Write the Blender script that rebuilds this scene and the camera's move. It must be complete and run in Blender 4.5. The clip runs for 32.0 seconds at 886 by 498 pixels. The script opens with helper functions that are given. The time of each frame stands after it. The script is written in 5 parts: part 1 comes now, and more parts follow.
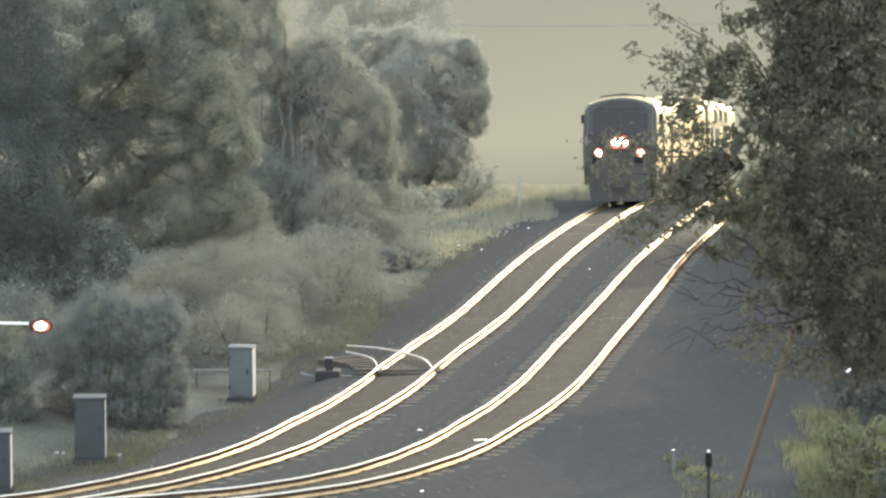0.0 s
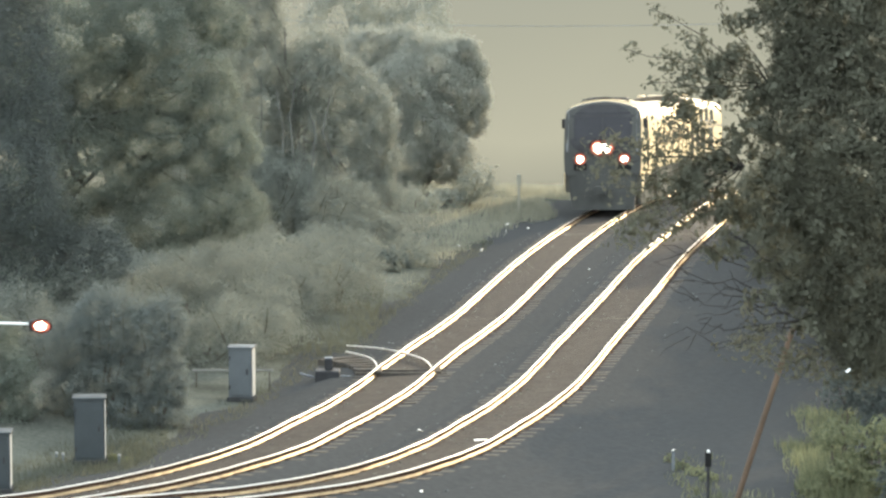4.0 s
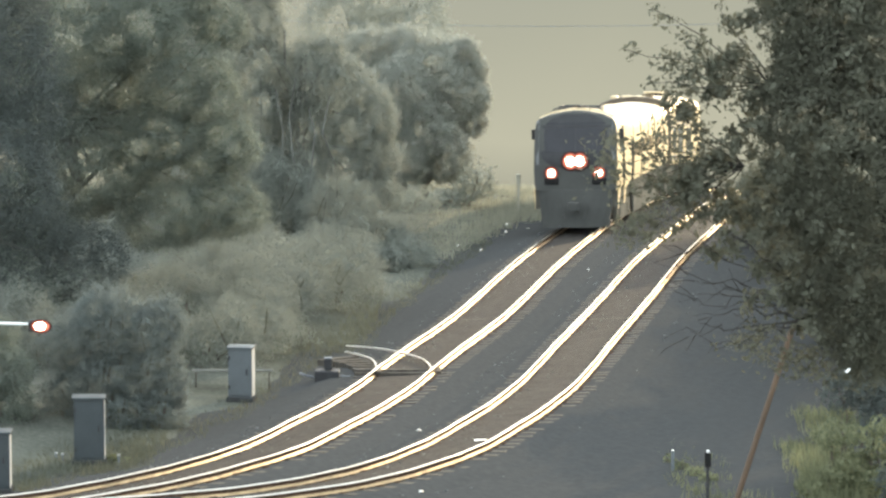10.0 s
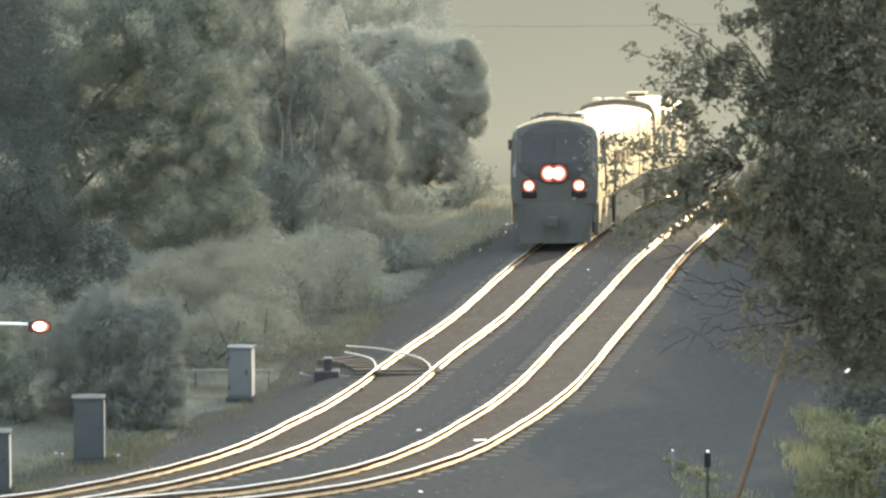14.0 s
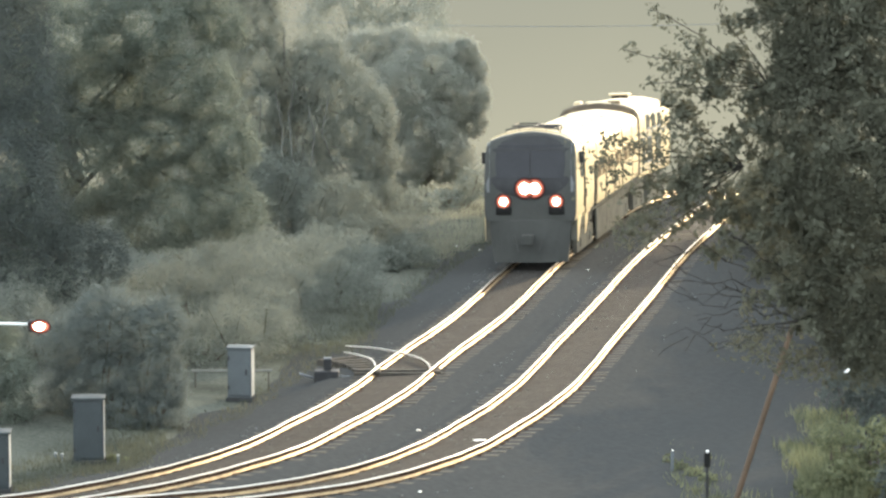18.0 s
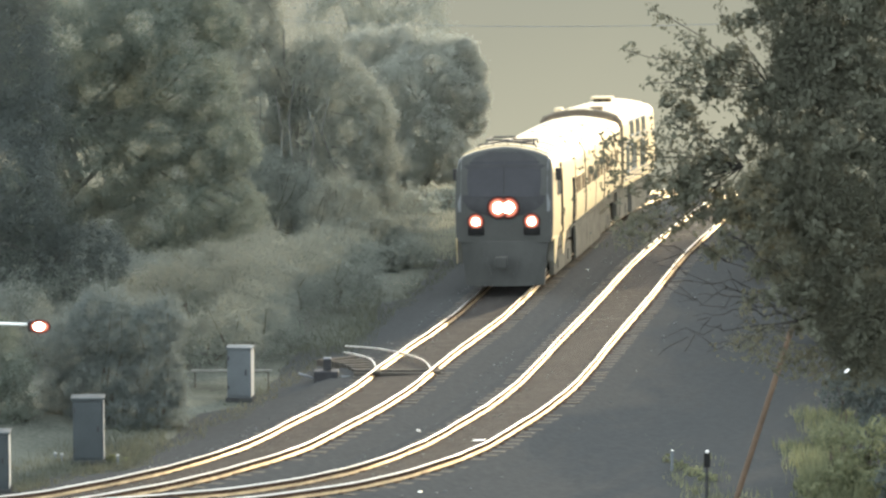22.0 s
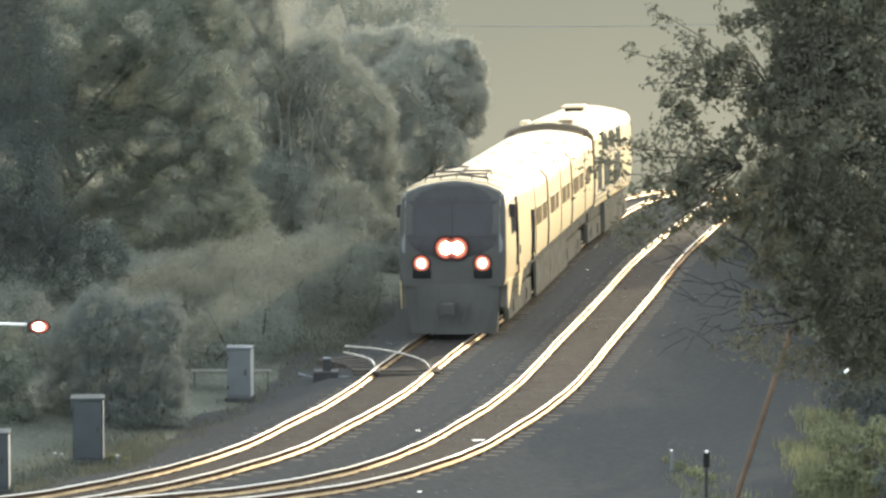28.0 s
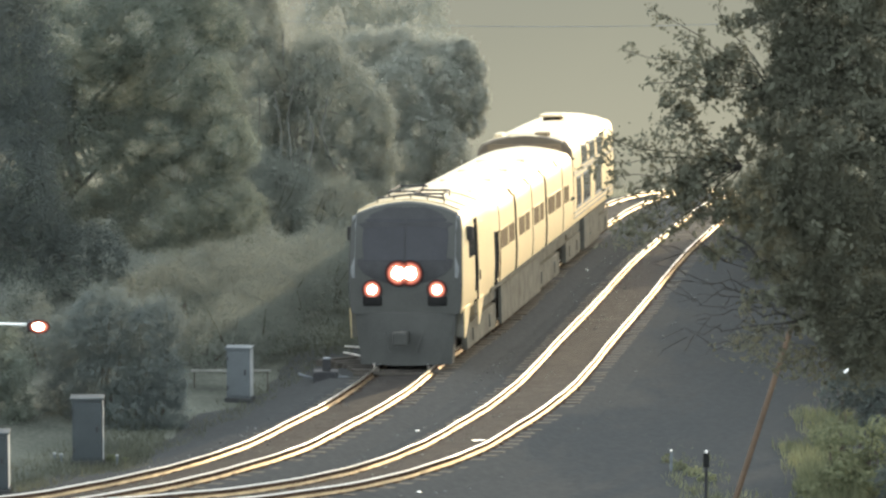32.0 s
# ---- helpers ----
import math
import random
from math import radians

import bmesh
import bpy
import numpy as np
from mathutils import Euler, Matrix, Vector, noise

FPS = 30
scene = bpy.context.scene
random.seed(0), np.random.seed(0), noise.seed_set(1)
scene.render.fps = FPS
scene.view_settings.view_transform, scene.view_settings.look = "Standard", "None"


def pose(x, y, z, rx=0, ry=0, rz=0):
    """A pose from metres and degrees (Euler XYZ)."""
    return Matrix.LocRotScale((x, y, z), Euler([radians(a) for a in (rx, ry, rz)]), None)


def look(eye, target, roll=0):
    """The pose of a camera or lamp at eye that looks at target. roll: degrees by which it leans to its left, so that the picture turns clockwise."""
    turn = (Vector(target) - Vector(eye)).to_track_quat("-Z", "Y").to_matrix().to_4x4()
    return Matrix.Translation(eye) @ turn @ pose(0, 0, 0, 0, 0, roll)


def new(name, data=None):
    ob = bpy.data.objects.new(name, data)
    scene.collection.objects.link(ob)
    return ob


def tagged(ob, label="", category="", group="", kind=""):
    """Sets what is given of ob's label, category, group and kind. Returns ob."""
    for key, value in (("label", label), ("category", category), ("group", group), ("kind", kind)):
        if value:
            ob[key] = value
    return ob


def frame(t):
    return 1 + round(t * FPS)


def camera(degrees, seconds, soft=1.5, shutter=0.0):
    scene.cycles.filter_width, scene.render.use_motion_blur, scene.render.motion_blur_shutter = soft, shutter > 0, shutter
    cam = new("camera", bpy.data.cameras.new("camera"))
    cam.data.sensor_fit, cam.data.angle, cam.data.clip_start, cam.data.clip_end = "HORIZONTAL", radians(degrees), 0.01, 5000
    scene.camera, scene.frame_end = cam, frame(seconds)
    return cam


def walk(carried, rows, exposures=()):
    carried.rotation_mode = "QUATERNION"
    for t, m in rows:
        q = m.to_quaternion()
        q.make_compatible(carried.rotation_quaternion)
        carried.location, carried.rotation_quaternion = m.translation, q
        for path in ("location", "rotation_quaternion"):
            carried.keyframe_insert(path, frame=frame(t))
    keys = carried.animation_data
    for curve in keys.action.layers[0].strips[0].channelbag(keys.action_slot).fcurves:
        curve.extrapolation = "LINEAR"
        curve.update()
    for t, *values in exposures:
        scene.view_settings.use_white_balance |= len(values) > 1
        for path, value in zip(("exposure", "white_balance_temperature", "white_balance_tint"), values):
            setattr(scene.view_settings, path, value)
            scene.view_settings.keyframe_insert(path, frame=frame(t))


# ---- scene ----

# ---------------------------------------------------------------- camera
EYE_Z = 12.43
cam = camera(14.41, 32.0, soft=2.6)
walk(cam, [(t, pose(0, 0, EYE_Z, 90 - 5.836 + 0.010 * t / 32, 0, -0.038 * t / 32)) for t in (0, 8, 16, 24, 32)],
     exposures=[(0, 1.70), (14, 1.69), (20, 1.66), (24, 1.60), (28, 1.53), (32, 1.45)])

# ---------------------------------------------------------------- world, sun, exposure
SUN_AZ, SUN_EL = 28.0, 15.0
world = bpy.data.worlds.new("sky")
scene.world = world
world.use_nodes = True
wn = world.node_tree.nodes
sky = wn.new("ShaderNodeTexSky")
sky.sky_type = "NISHITA"
sky.sun_disc = False
sky.sun_elevation, sky.sun_rotation = radians(SUN_EL), radians(SUN_AZ)
sky.dust_density, sky.air_density, sky.ozone_density = 2.0, 1.0, 1.0
# morning mist: the clear sky is veiled by an even, pale brightness all round
mist, both = wn.new("ShaderNodeBackground"), wn.new("ShaderNodeAddShader")
mist.inputs[0].default_value, mist.inputs[1].default_value = (0.91, 1.0, 1.02, 1), 0.70
world.node_tree.links.new(sky.outputs[0], wn["Background"].inputs[0])
world.node_tree.links.new(wn["Background"].outputs[0], both.inputs[0])
world.node_tree.links.new(mist.outputs[0], both.inputs[1])
world.node_tree.links.new(both.outputs[0], wn["World Output"].inputs[0])
wn["Background"].inputs[1].default_value = 0.05
sun = new("sun", bpy.data.lights.new("sun", "SUN"))
sun.data.energy, sun.data.angle, sun.data.color = 2.0, radians(0.6), (1.0, 0.80, 0.50)
sdir = Vector((math.sin(radians(SUN_AZ)) * math.cos(radians(SUN_EL)), math.cos(radians(SUN_AZ)) * math.cos(radians(SUN_EL)), math.sin(radians(SUN_EL))))
sun.matrix_world = look(sdir * 300, (0, 0, 0))


# ---------------------------------------------------------------- materials
def material(name, color, rough=0.7, metal=0.0, vary=0.25, scale=3.0, bump=0.3, fine=40.0, tint=None, island=0.0, spec=0.5, coat=0.0):
    """Principled surface: blotches at one scale, grain and relief at a finer one."""
    m = bpy.data.materials.new(name)
    m.use_nodes = True
    n, l = m.node_tree.nodes, m.node_tree.links
    b = n["Principled BSDF"]
    b.inputs["Roughness"].default_value, b.inputs["Metallic"].default_value = rough, metal
    b.inputs["Specular IOR Level"].default_value = spec
    b.inputs["Coat Weight"].default_value = coat
    if spec < 0.1:
        b.inputs["IOR"].default_value = 1.02
    geo = n.new("ShaderNodeTexCoord")
    big, small = n.new("ShaderNodeTexNoise"), n.new("ShaderNodeTexNoise")
    big.inputs["Scale"].default_value, small.inputs["Scale"].default_value = scale, fine
    big.inputs["Detail"].default_value = small.inputs["Detail"].default_value = 4
    l.new(geo.outputs["Object"], big.inputs["Vector"])
    l.new(geo.outputs["Object"], small.inputs["Vector"])
    mix = n.new("ShaderNodeMix")
    mix.data_type = "RGBA"
    lo = [c * (1 - vary) for c in color]
    hi = [min(1, c * (1 + vary)) for c in (tint or color)]
    mix.inputs[6].default_value, mix.inputs[7].default_value = (*lo, 1), (*hi, 1)
    add = n.new("ShaderNodeMath")
    add.operation = "MULTIPLY_ADD"
    l.new(small.outputs[0], add.inputs[0])
    add.inputs[1].default_value = 0.7
    l.new(big.outputs[0], add.inputs[2])
    rng = n.new("ShaderNodeMapRange")
    rng.inputs["From Min"].default_value, rng.inputs["From Max"].default_value = 0.55, 1.15
    l.new(add.outputs[0], rng.inputs["Value"])
    last = rng.outputs[0]
    if island:
        g, ad = n.new("ShaderNodeNewGeometry"), n.new("ShaderNodeMath")
        ad.operation = "MULTIPLY_ADD"
        l.new(g.outputs["Random Per Island"], ad.inputs[0])
        ad.inputs[1].default_value = island
        l.new(last, ad.inputs[2])
        sb = n.new("ShaderNodeMath")
        sb.operation, sb.inputs[1].default_value = "SUBTRACT", island / 2
        l.new(ad.outputs[0], sb.inputs[0])
        last = sb.outputs[0]
    l.new(last, mix.inputs[0])
    l.new(mix.outputs[2], b.inputs["Base Color"])
    if bump:
        bp = n.new("ShaderNodeBump")
        bp.inputs["Strength"].default_value, bp.inputs["Distance"].default_value = bump, 0.03
        l.new(small.outputs[0], bp.inputs["Height"])
        l.new(bp.outputs[0], b.inputs["Normal"])
    return m


def leaf_material(name, color, tint, through_light=0.4, gloss=0.45, vary=0.2, island=0.4):
    """Leaves: light comes off them and through them; each clump a little different."""
    m = material(name, color, rough=gloss, vary=vary, scale=0.5, fine=6, bump=0, tint=tint, island=island, spec=0.5 if gloss < 0.6 else 0.15)
    n, l = m.node_tree.nodes, m.node_tree.links
    tr, mx = n.new("ShaderNodeBsdfTranslucent"), n.new("ShaderNodeMixShader")
    l.new(n["Mix"].outputs[2], tr.inputs[0])
    mx.inputs[0].default_value = through_light
    l.new(n["Principled BSDF"].outputs[0], mx.inputs[1])
    l.new(tr.outputs[0], mx.inputs[2])
    l.new(mx.outputs[0], n["Material Output"].inputs[0])
    return m


def halo_material():
    """Lamp halo painted as emission: warm round the lens, dull red at the rim."""
    m = glow("lamp_halo", (1.0, 0.35, 0.2), 1.0)
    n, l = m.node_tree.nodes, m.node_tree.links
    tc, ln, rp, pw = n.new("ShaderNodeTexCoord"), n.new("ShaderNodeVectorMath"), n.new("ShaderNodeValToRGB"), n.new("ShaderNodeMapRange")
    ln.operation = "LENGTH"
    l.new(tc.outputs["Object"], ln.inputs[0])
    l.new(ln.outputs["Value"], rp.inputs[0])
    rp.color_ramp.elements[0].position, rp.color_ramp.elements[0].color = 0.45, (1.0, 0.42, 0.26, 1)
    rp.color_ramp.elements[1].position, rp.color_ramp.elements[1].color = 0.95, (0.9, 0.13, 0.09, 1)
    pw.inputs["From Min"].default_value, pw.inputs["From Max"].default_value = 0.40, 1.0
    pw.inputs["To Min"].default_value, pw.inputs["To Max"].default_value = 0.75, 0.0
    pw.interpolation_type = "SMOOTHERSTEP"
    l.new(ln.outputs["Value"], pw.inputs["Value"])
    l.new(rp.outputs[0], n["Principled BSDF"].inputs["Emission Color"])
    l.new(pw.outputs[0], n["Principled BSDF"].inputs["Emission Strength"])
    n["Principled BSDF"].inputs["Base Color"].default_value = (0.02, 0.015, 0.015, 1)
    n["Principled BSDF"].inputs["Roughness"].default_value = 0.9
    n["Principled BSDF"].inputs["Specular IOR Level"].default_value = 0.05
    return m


def glow(name, color, strength):
    m = bpy.data.materials.new(name)
    m.use_nodes = True
    b = m.node_tree.nodes["Principled BSDF"]
    b.inputs["Emission Color"].default_value = (*color, 1)
    b.inputs["Emission Strength"].default_value = strength
    b.inputs["Base Color"].default_value = (*color, 1)
    return m


M_GRASS = material("dry_grass_soil", (0.058, 0.064, 0.056), 0.9, vary=0.3, scale=0.35, fine=9, bump=0.8, tint=(0.10, 0.104, 0.088), spec=0.08)
M_BALLAST = material("grey_ballast", (0.0495, 0.0511, 0.0512), 0.9, vary=0.05, scale=6, fine=45, bump=0.2, tint=(0.0620, 0.0634, 0.0627), spec=0.06)
M_STONE = material("ballast_stone", (0.1125, 0.1125, 0.1125), 0.8, vary=0.4, scale=2, fine=30, bump=0.4, island=0.8, spec=0.1)
M_RAIL = material("polished_rail_steel", (0.58, 0.54, 0.48), 0.28, 1.0, vary=0.15, scale=4, fine=60, bump=0.08)
M_RUST = material("rusty_rail_side", (0.066, 0.043, 0.030), 0.9, 0.0, vary=0.4, scale=5, fine=50, bump=0.3, spec=0.05)
# Paler than the running rails: their sun glint is put into the colour.
M_SWITCH = material("glint_bright_rail_steel", (0.85, 0.82, 0.75), 0.4, 0.6, vary=0.1, scale=4, fine=50, bump=0.05)
M_FOOT = material("worn_rail_foot", (0.34, 0.25, 0.145), 0.42, 0.9, vary=0.5, scale=3, fine=40, bump=0.25)
M_FOUL = material("rust_stained_ballast", (0.03, 0.027, 0.02475), 0.9, vary=0.2, scale=3.0, fine=24, bump=0.6, tint=(0.039, 0.03525, 0.0315), spec=0.1)
M_TIE = material("weathered_wood_tie", (0.069, 0.0615, 0.0525), 0.8, vary=0.4, scale=3, fine=30, bump=0.5, spec=0.12)
M_SILVER = material("silver_body_paint", (0.717, 0.567, 0.328), 0.45, 0.25, vary=0.06, scale=0.8, fine=14, bump=0.05)
M_ROOF = material("pale_roof_metal", (0.598, 0.485, 0.316), 0.5, 0.35, vary=0.12, scale=1.2, fine=14, bump=0.1)
M_FRONT = material("grey_front_paint", (0.060, 0.061, 0.057), 0.55, 0.0, vary=0.15, scale=1.5, fine=20, bump=0.05, spec=0.15)
M_DARK = material("dark_grey_metal", (0.043, 0.043, 0.045), 0.55, 0.1, vary=0.3, scale=2, fine=25, bump=0.2, spec=0.12)
M_BLACK = material("black_gap", (0.02, 0.02, 0.02), 0.7, vary=0.3, scale=2, fine=20, bump=0.1, spec=0.05)
M_GLASS = material("dark_window_glass", (0.032, 0.032, 0.036), 0.12, 0.0, vary=0.15, scale=2, fine=10, bump=0.0, spec=0.2)
# Lightened to brown to imitate sunlit dusty haze under the train.
M_UNDER = material("haze_brown_underframe", (0.14, 0.132, 0.112), 0.9, vary=0.3, scale=2, fine=20, bump=0.3, spec=0.08)
# Silver paint greyed in the colour for the shaded front.
M_PILLAR = material("shade_grey_silver_edge", (0.15, 0.156, 0.158), 0.5, 0.0, vary=0.1, scale=2, fine=20, bump=0.05, spec=0.2)
M_GRILLE = material("brown_grey_louvre", (0.195, 0.15, 0.102), 0.7, 0.0, vary=0.2, scale=3, fine=20, bump=0.1, spec=0.06)
M_STEEL = material("galvanised_steel", (0.1575, 0.177, 0.195), 0.45, 0.35, vary=0.18, scale=2.5, fine=25, bump=0.1)
# Near-white colour that stands in for glints and sunlit metal.
M_GLINT = material("glint_white", (0.85, 0.85, 0.83), 0.4, vary=0.05, scale=8, fine=40, bump=0.05)
M_TWIG = material("dark_twig_bark", (0.045, 0.042, 0.0375), 0.9, vary=0.3, scale=4, fine=30, bump=0.6, spec=0.05)
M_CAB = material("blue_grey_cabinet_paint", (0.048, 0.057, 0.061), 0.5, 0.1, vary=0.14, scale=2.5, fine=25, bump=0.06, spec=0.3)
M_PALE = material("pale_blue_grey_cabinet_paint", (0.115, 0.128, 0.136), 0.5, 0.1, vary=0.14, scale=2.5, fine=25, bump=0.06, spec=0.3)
M_EDGE = material("rim_bright_galvanised", (0.371, 0.383, 0.383), 0.5, 0.3, vary=0.12, scale=3, fine=25, bump=0.05)
M_STEM = material("pale_bark", (0.21, 0.21, 0.19), 0.9, vary=0.25, scale=4, fine=30, bump=0.4, spec=0.08)
# Bark lightened towards grey to imitate haze in front of it.
M_HAZEWOOD = material("haze_grey_bark", (0.135, 0.135, 0.122), 0.9, vary=0.25, scale=4, fine=30, bump=0.4, spec=0.05)
# Post wood, paled in colour to look faint as in haze.
M_PALEWOOD = material("haze_paled_wood", (0.36, 0.35, 0.29), 0.9, vary=0.2, scale=4, fine=30, bump=0.3, spec=0.05)
M_BARK = material("dark_bark", (0.105, 0.09, 0.075), 0.9, vary=0.4, scale=4, fine=30, bump=0.8, spec=0.08)
M_ORANGE = material("faded_orange_plastic", (0.082, 0.049, 0.027), 0.7, vary=0.25, scale=3, fine=20, bump=0.1)
M_LAMP = glow("headlight_lens", (1.0, 0.90, 0.72), 7)
M_HALO = halo_material()
# End wall darkened to brown in its colour to imitate shade.
M_COACH_END = material("shade_brown_end_wall", (0.1125, 0.087, 0.06), 0.6, 0.1, vary=0.2, scale=1.5, fine=20, bump=0.08)
L_NEAR = leaf_material("dark_green_leaves", (0.108, 0.109, 0.083), (0.112, 0.114, 0.086), 0.28, 0.95, 0.06, 0.1)
# Green darkened in the base colour to imitate leaves in shade.
L_SHADE = leaf_material("shade_dark_leaves", (0.106, 0.121, 0.115), (0.114, 0.129, 0.120), 0.5, 0.9, 0.06, 0.1)
L_MID = leaf_material("dull_green_leaves", (0.158, 0.182, 0.174), (0.170, 0.192, 0.182), 0.5, 0.9, 0.06, 0.1)
L_LEFT = leaf_material("grey_green_leaves", (0.158, 0.181, 0.160), (0.186, 0.208, 0.170), 0.5, 0.85, 0.12, 0.18)
# Far leaves: the haze is put into these paler base colours.
L_FAR = leaf_material("haze_paled_leaves", (0.256, 0.277, 0.254), (0.281, 0.300, 0.261), 0.5, 0.9, 0.05, 0.08)
L_EDGE = leaf_material("haze_paled_edge_leaves", (0.325, 0.337, 0.300), (0.340, 0.350, 0.308), 0.5, 0.9, 0.05, 0.08)
L_BRUSH = leaf_material("shaded_brush_leaves", (0.180, 0.196, 0.176), (0.200, 0.216, 0.188), 0.5, 0.9, 0.06, 0.1)
# Middle-distance leaves, lightened in colour to imitate haze.
L_HAZE = leaf_material("haze_lifted_leaves", (0.240, 0.254, 0.226), (0.256, 0.269, 0.234), 0.5, 0.9, 0.05, 0.08)
L_BUSH = leaf_material("yellow_green_leaves", (0.105, 0.117, 0.070), (0.215, 0.224, 0.132), 0.5, 0.8)
L_GRASS = leaf_material("grass_blades", (0.09, 0.0975, 0.075), (0.1275, 0.132, 0.099), 0.4, 0.9, 0.1, 0.2)
# Paled in the base colour in place of haze.
L_PALED = leaf_material("haze_paled_grass", (0.24, 0.243, 0.195), (0.315, 0.3105, 0.24), 0.5, 0.9, 0.1, 0.2)


# ---------------------------------------------------------------- mesh helpers
def mesh_ob(name, bm, mats, parent=None, label=""):
    me = bpy.data.meshes.new(name)
    bm.to_mesh(me)
    bm.free()
    for m in mats if isinstance(mats, (list, tuple)) else (mats,):
        me.materials.append(m)
    ob = new(name, me)
    if parent:
        ob.parent = parent
    if label:
        ob["label"] = label
    return ob


def part(name, bm, mat, parent, label=""):
    return mesh_ob(name, bm, mat, parent, label)


def empty(name, m=None):
    ob = new(name)
    if m is not None:
        ob.matrix_world = m
    return ob


def box(bm, x0, x1, y0, y1, z0, z1, bevel=0.0, m=None):
    r = bmesh.ops.create_cube(bm, size=1)
    vs = r["verts"]
    for v in vs:
        v.co = Vector(((x0 + x1) / 2 + v.co.x * (x1 - x0), (y0 + y1) / 2 + v.co.y * (y1 - y0), (z0 + z1) / 2 + v.co.z * (z1 - z0)))
        if m is not None:
            v.co = m @ v.co
    if bevel:
        es = list({e for v in vs for e in v.link_edges})
        bmesh.ops.bevel(bm, geom=es, offset=bevel, segments=2, affect="EDGES", profile=0.6)
    return bm


def boxed(*a, **k):
    return box(bmesh.new(), *a, **k)


def tube(bm, p, q, r0, r1=None, seg=8, caps=True):
    p, q = Vector(p), Vector(q)
    d = q - p
    m = Matrix.Translation((p + q) / 2) @ d.to_track_quat("Z", "Y").to_matrix().to_4x4()
    bmesh.ops.create_cone(bm, cap_ends=caps, segments=seg, radius1=r0, radius2=r1 if r1 is not None else r0, depth=d.length, matrix=m)
    return bm


def smooth(ob, angle=40):
    for p in ob.data.polygons:
        p.use_smooth = True
    ob.data.set_sharp_from_angle(angle=radians(angle))
    return ob


def loft(bm, rings, closed=True, cap=True, mat_of=None):
    """Skin through rings of equal length."""
    rows = [[bm.verts.new(p) for p in ring] for ring in rings]
    n = len(rows[0])
    for a, b in zip(rows, rows[1:]):
        for i in range(n if closed else n - 1):
            f = bm.faces.new((a[i], a[(i + 1) % n], b[(i + 1) % n], b[i]))
            if mat_of:
                f.material_index = mat_of(i)
    if cap and closed:
        bm.faces.new(rows[0][::-1])
        bm.faces.new(rows[-1])
    return bm


# ---------------------------------------------------------------- the lie of the land
def crest(y):
    """Height of the railhead: level near by, a low crest, then falling away."""
    if y < 99:
        return 0.0
    if y < 200:
        u = min(1, (y - 99) / 15)
        return 0.22 * u * u * (3 - 2 * u) - 0.00072 * max(0, y - 115) ** 2
    return max(-24.0, -4.98 - 0.122 * (y - 200))


def spline(points, step=0.25):
    """A smooth line through a few plan points, at even steps."""
    p = np.array(points, float)
    d = np.r_[0, np.cumsum(np.hypot(*np.diff(p, axis=0).T))]
    h = np.diff(d)
    n = len(p)
    a, r = np.eye(n), np.zeros((n, 2))
    for i in range(1, n - 1):
        a[i, i - 1:i + 2] = h[i - 1], 2 * (h[i - 1] + h[i]), h[i]
        r[i] = 6 * ((p[i + 1] - p[i]) / h[i] - (p[i] - p[i - 1]) / h[i - 1])
    m = np.linalg.solve(a, r)
    u = np.arange(0, d[-1], step)
    k = np.clip(np.searchsorted(d, u, side="right") - 1, 0, n - 2)
    t, hh = (u - d[k])[:, None], h[k][:, None]
    return p[k] + t * ((p[k + 1] - p[k]) / hh - hh * (2 * m[k] + m[k + 1]) / 6) + t ** 2 * m[k] / 2 + t ** 3 * (m[k + 1] - m[k]) / (6 * hh)


# both lines run from the far end towards the viewer
LINE_A = spline([(24.6, 240), (15.6, 190), (7.03, 141.5), (5.05, 128.3), (3.58, 118.6), (2.2, 109.4), (1.0, 102.2), (-0.06, 96.5), (-0.87, 91.8), (-1.88, 86.0), (-3.07, 81.2), (-4.2, 77.5), (-5.3, 75.3), (-6.5, 73.4), (-8.7, 71.1), (-12, 69.3), (-20, 67.2)])
LINE_B = spline([(29, 240), (19.9, 190), (11.1, 140.9), (9.1, 128.0), (7.44, 118.0), (6.05, 109.3), (4.88, 102.5), (3.98, 97.0), (3.1, 91.2), (2.15, 86.0), (0.94, 81.1), (-0.38, 77.0), (-1.6, 74.7), (-2.85, 73.1), (-5.3, 71.4), (-9.5, 69.6), (-20, 66.6)])
BANK = 2.5


def on_line(line, s):
    """Place, heading and pose of the track at s metres from its far end; local +y points towards the viewer."""
    i = min(max(s / 0.25, 0), len(line) - 2.001)
    k = int(i)
    p = line[k] + (line[k + 1] - line[k]) * (i - k)
    d = line[k + 1] - line[k]
    return Vector((p[0], p[1], crest(p[1]))), Vector((d[0], d[1], 0)).normalized()


def at_y(line, y):
    return float(np.argmin(np.abs(line[:, 1] - y)) * 0.25)


def track_pose(line, s, bank=BANK):
    p, d = on_line(line, s)
    q, _ = on_line(line, s + 0.5)
    d.z = (q.z - p.z) / 0.5
    d.normalize()
    x = d.cross(Vector((0, 0, 1))).normalized()
    z = x.cross(d)
    m = Matrix((x, d, z)).transposed().to_4x4()
    return Matrix.Translation(p) @ m @ pose(0, 0, 0, 0, bank, 0)


# ---------------------------------------------------------------- ground, ballast, backdrop
def ground_h(x, y):
    """Height of the open ground: a low bank rises away from the line on its inner side."""
    k = int(np.argmin(np.abs(LINE_A[:, 1] - y)))
    off = LINE_A[k, 0] - x
    lift = min(0.5, 0.09 * (off - 4)) if y < 200 and off > 4 else 0.0
    wob = 0.10 * noise.noise((x * 0.2, y * 0.2, 0)) if abs(x) < 60 and (off > 6 or off < -18) else 0
    return crest(y) - 0.52 + lift + wob


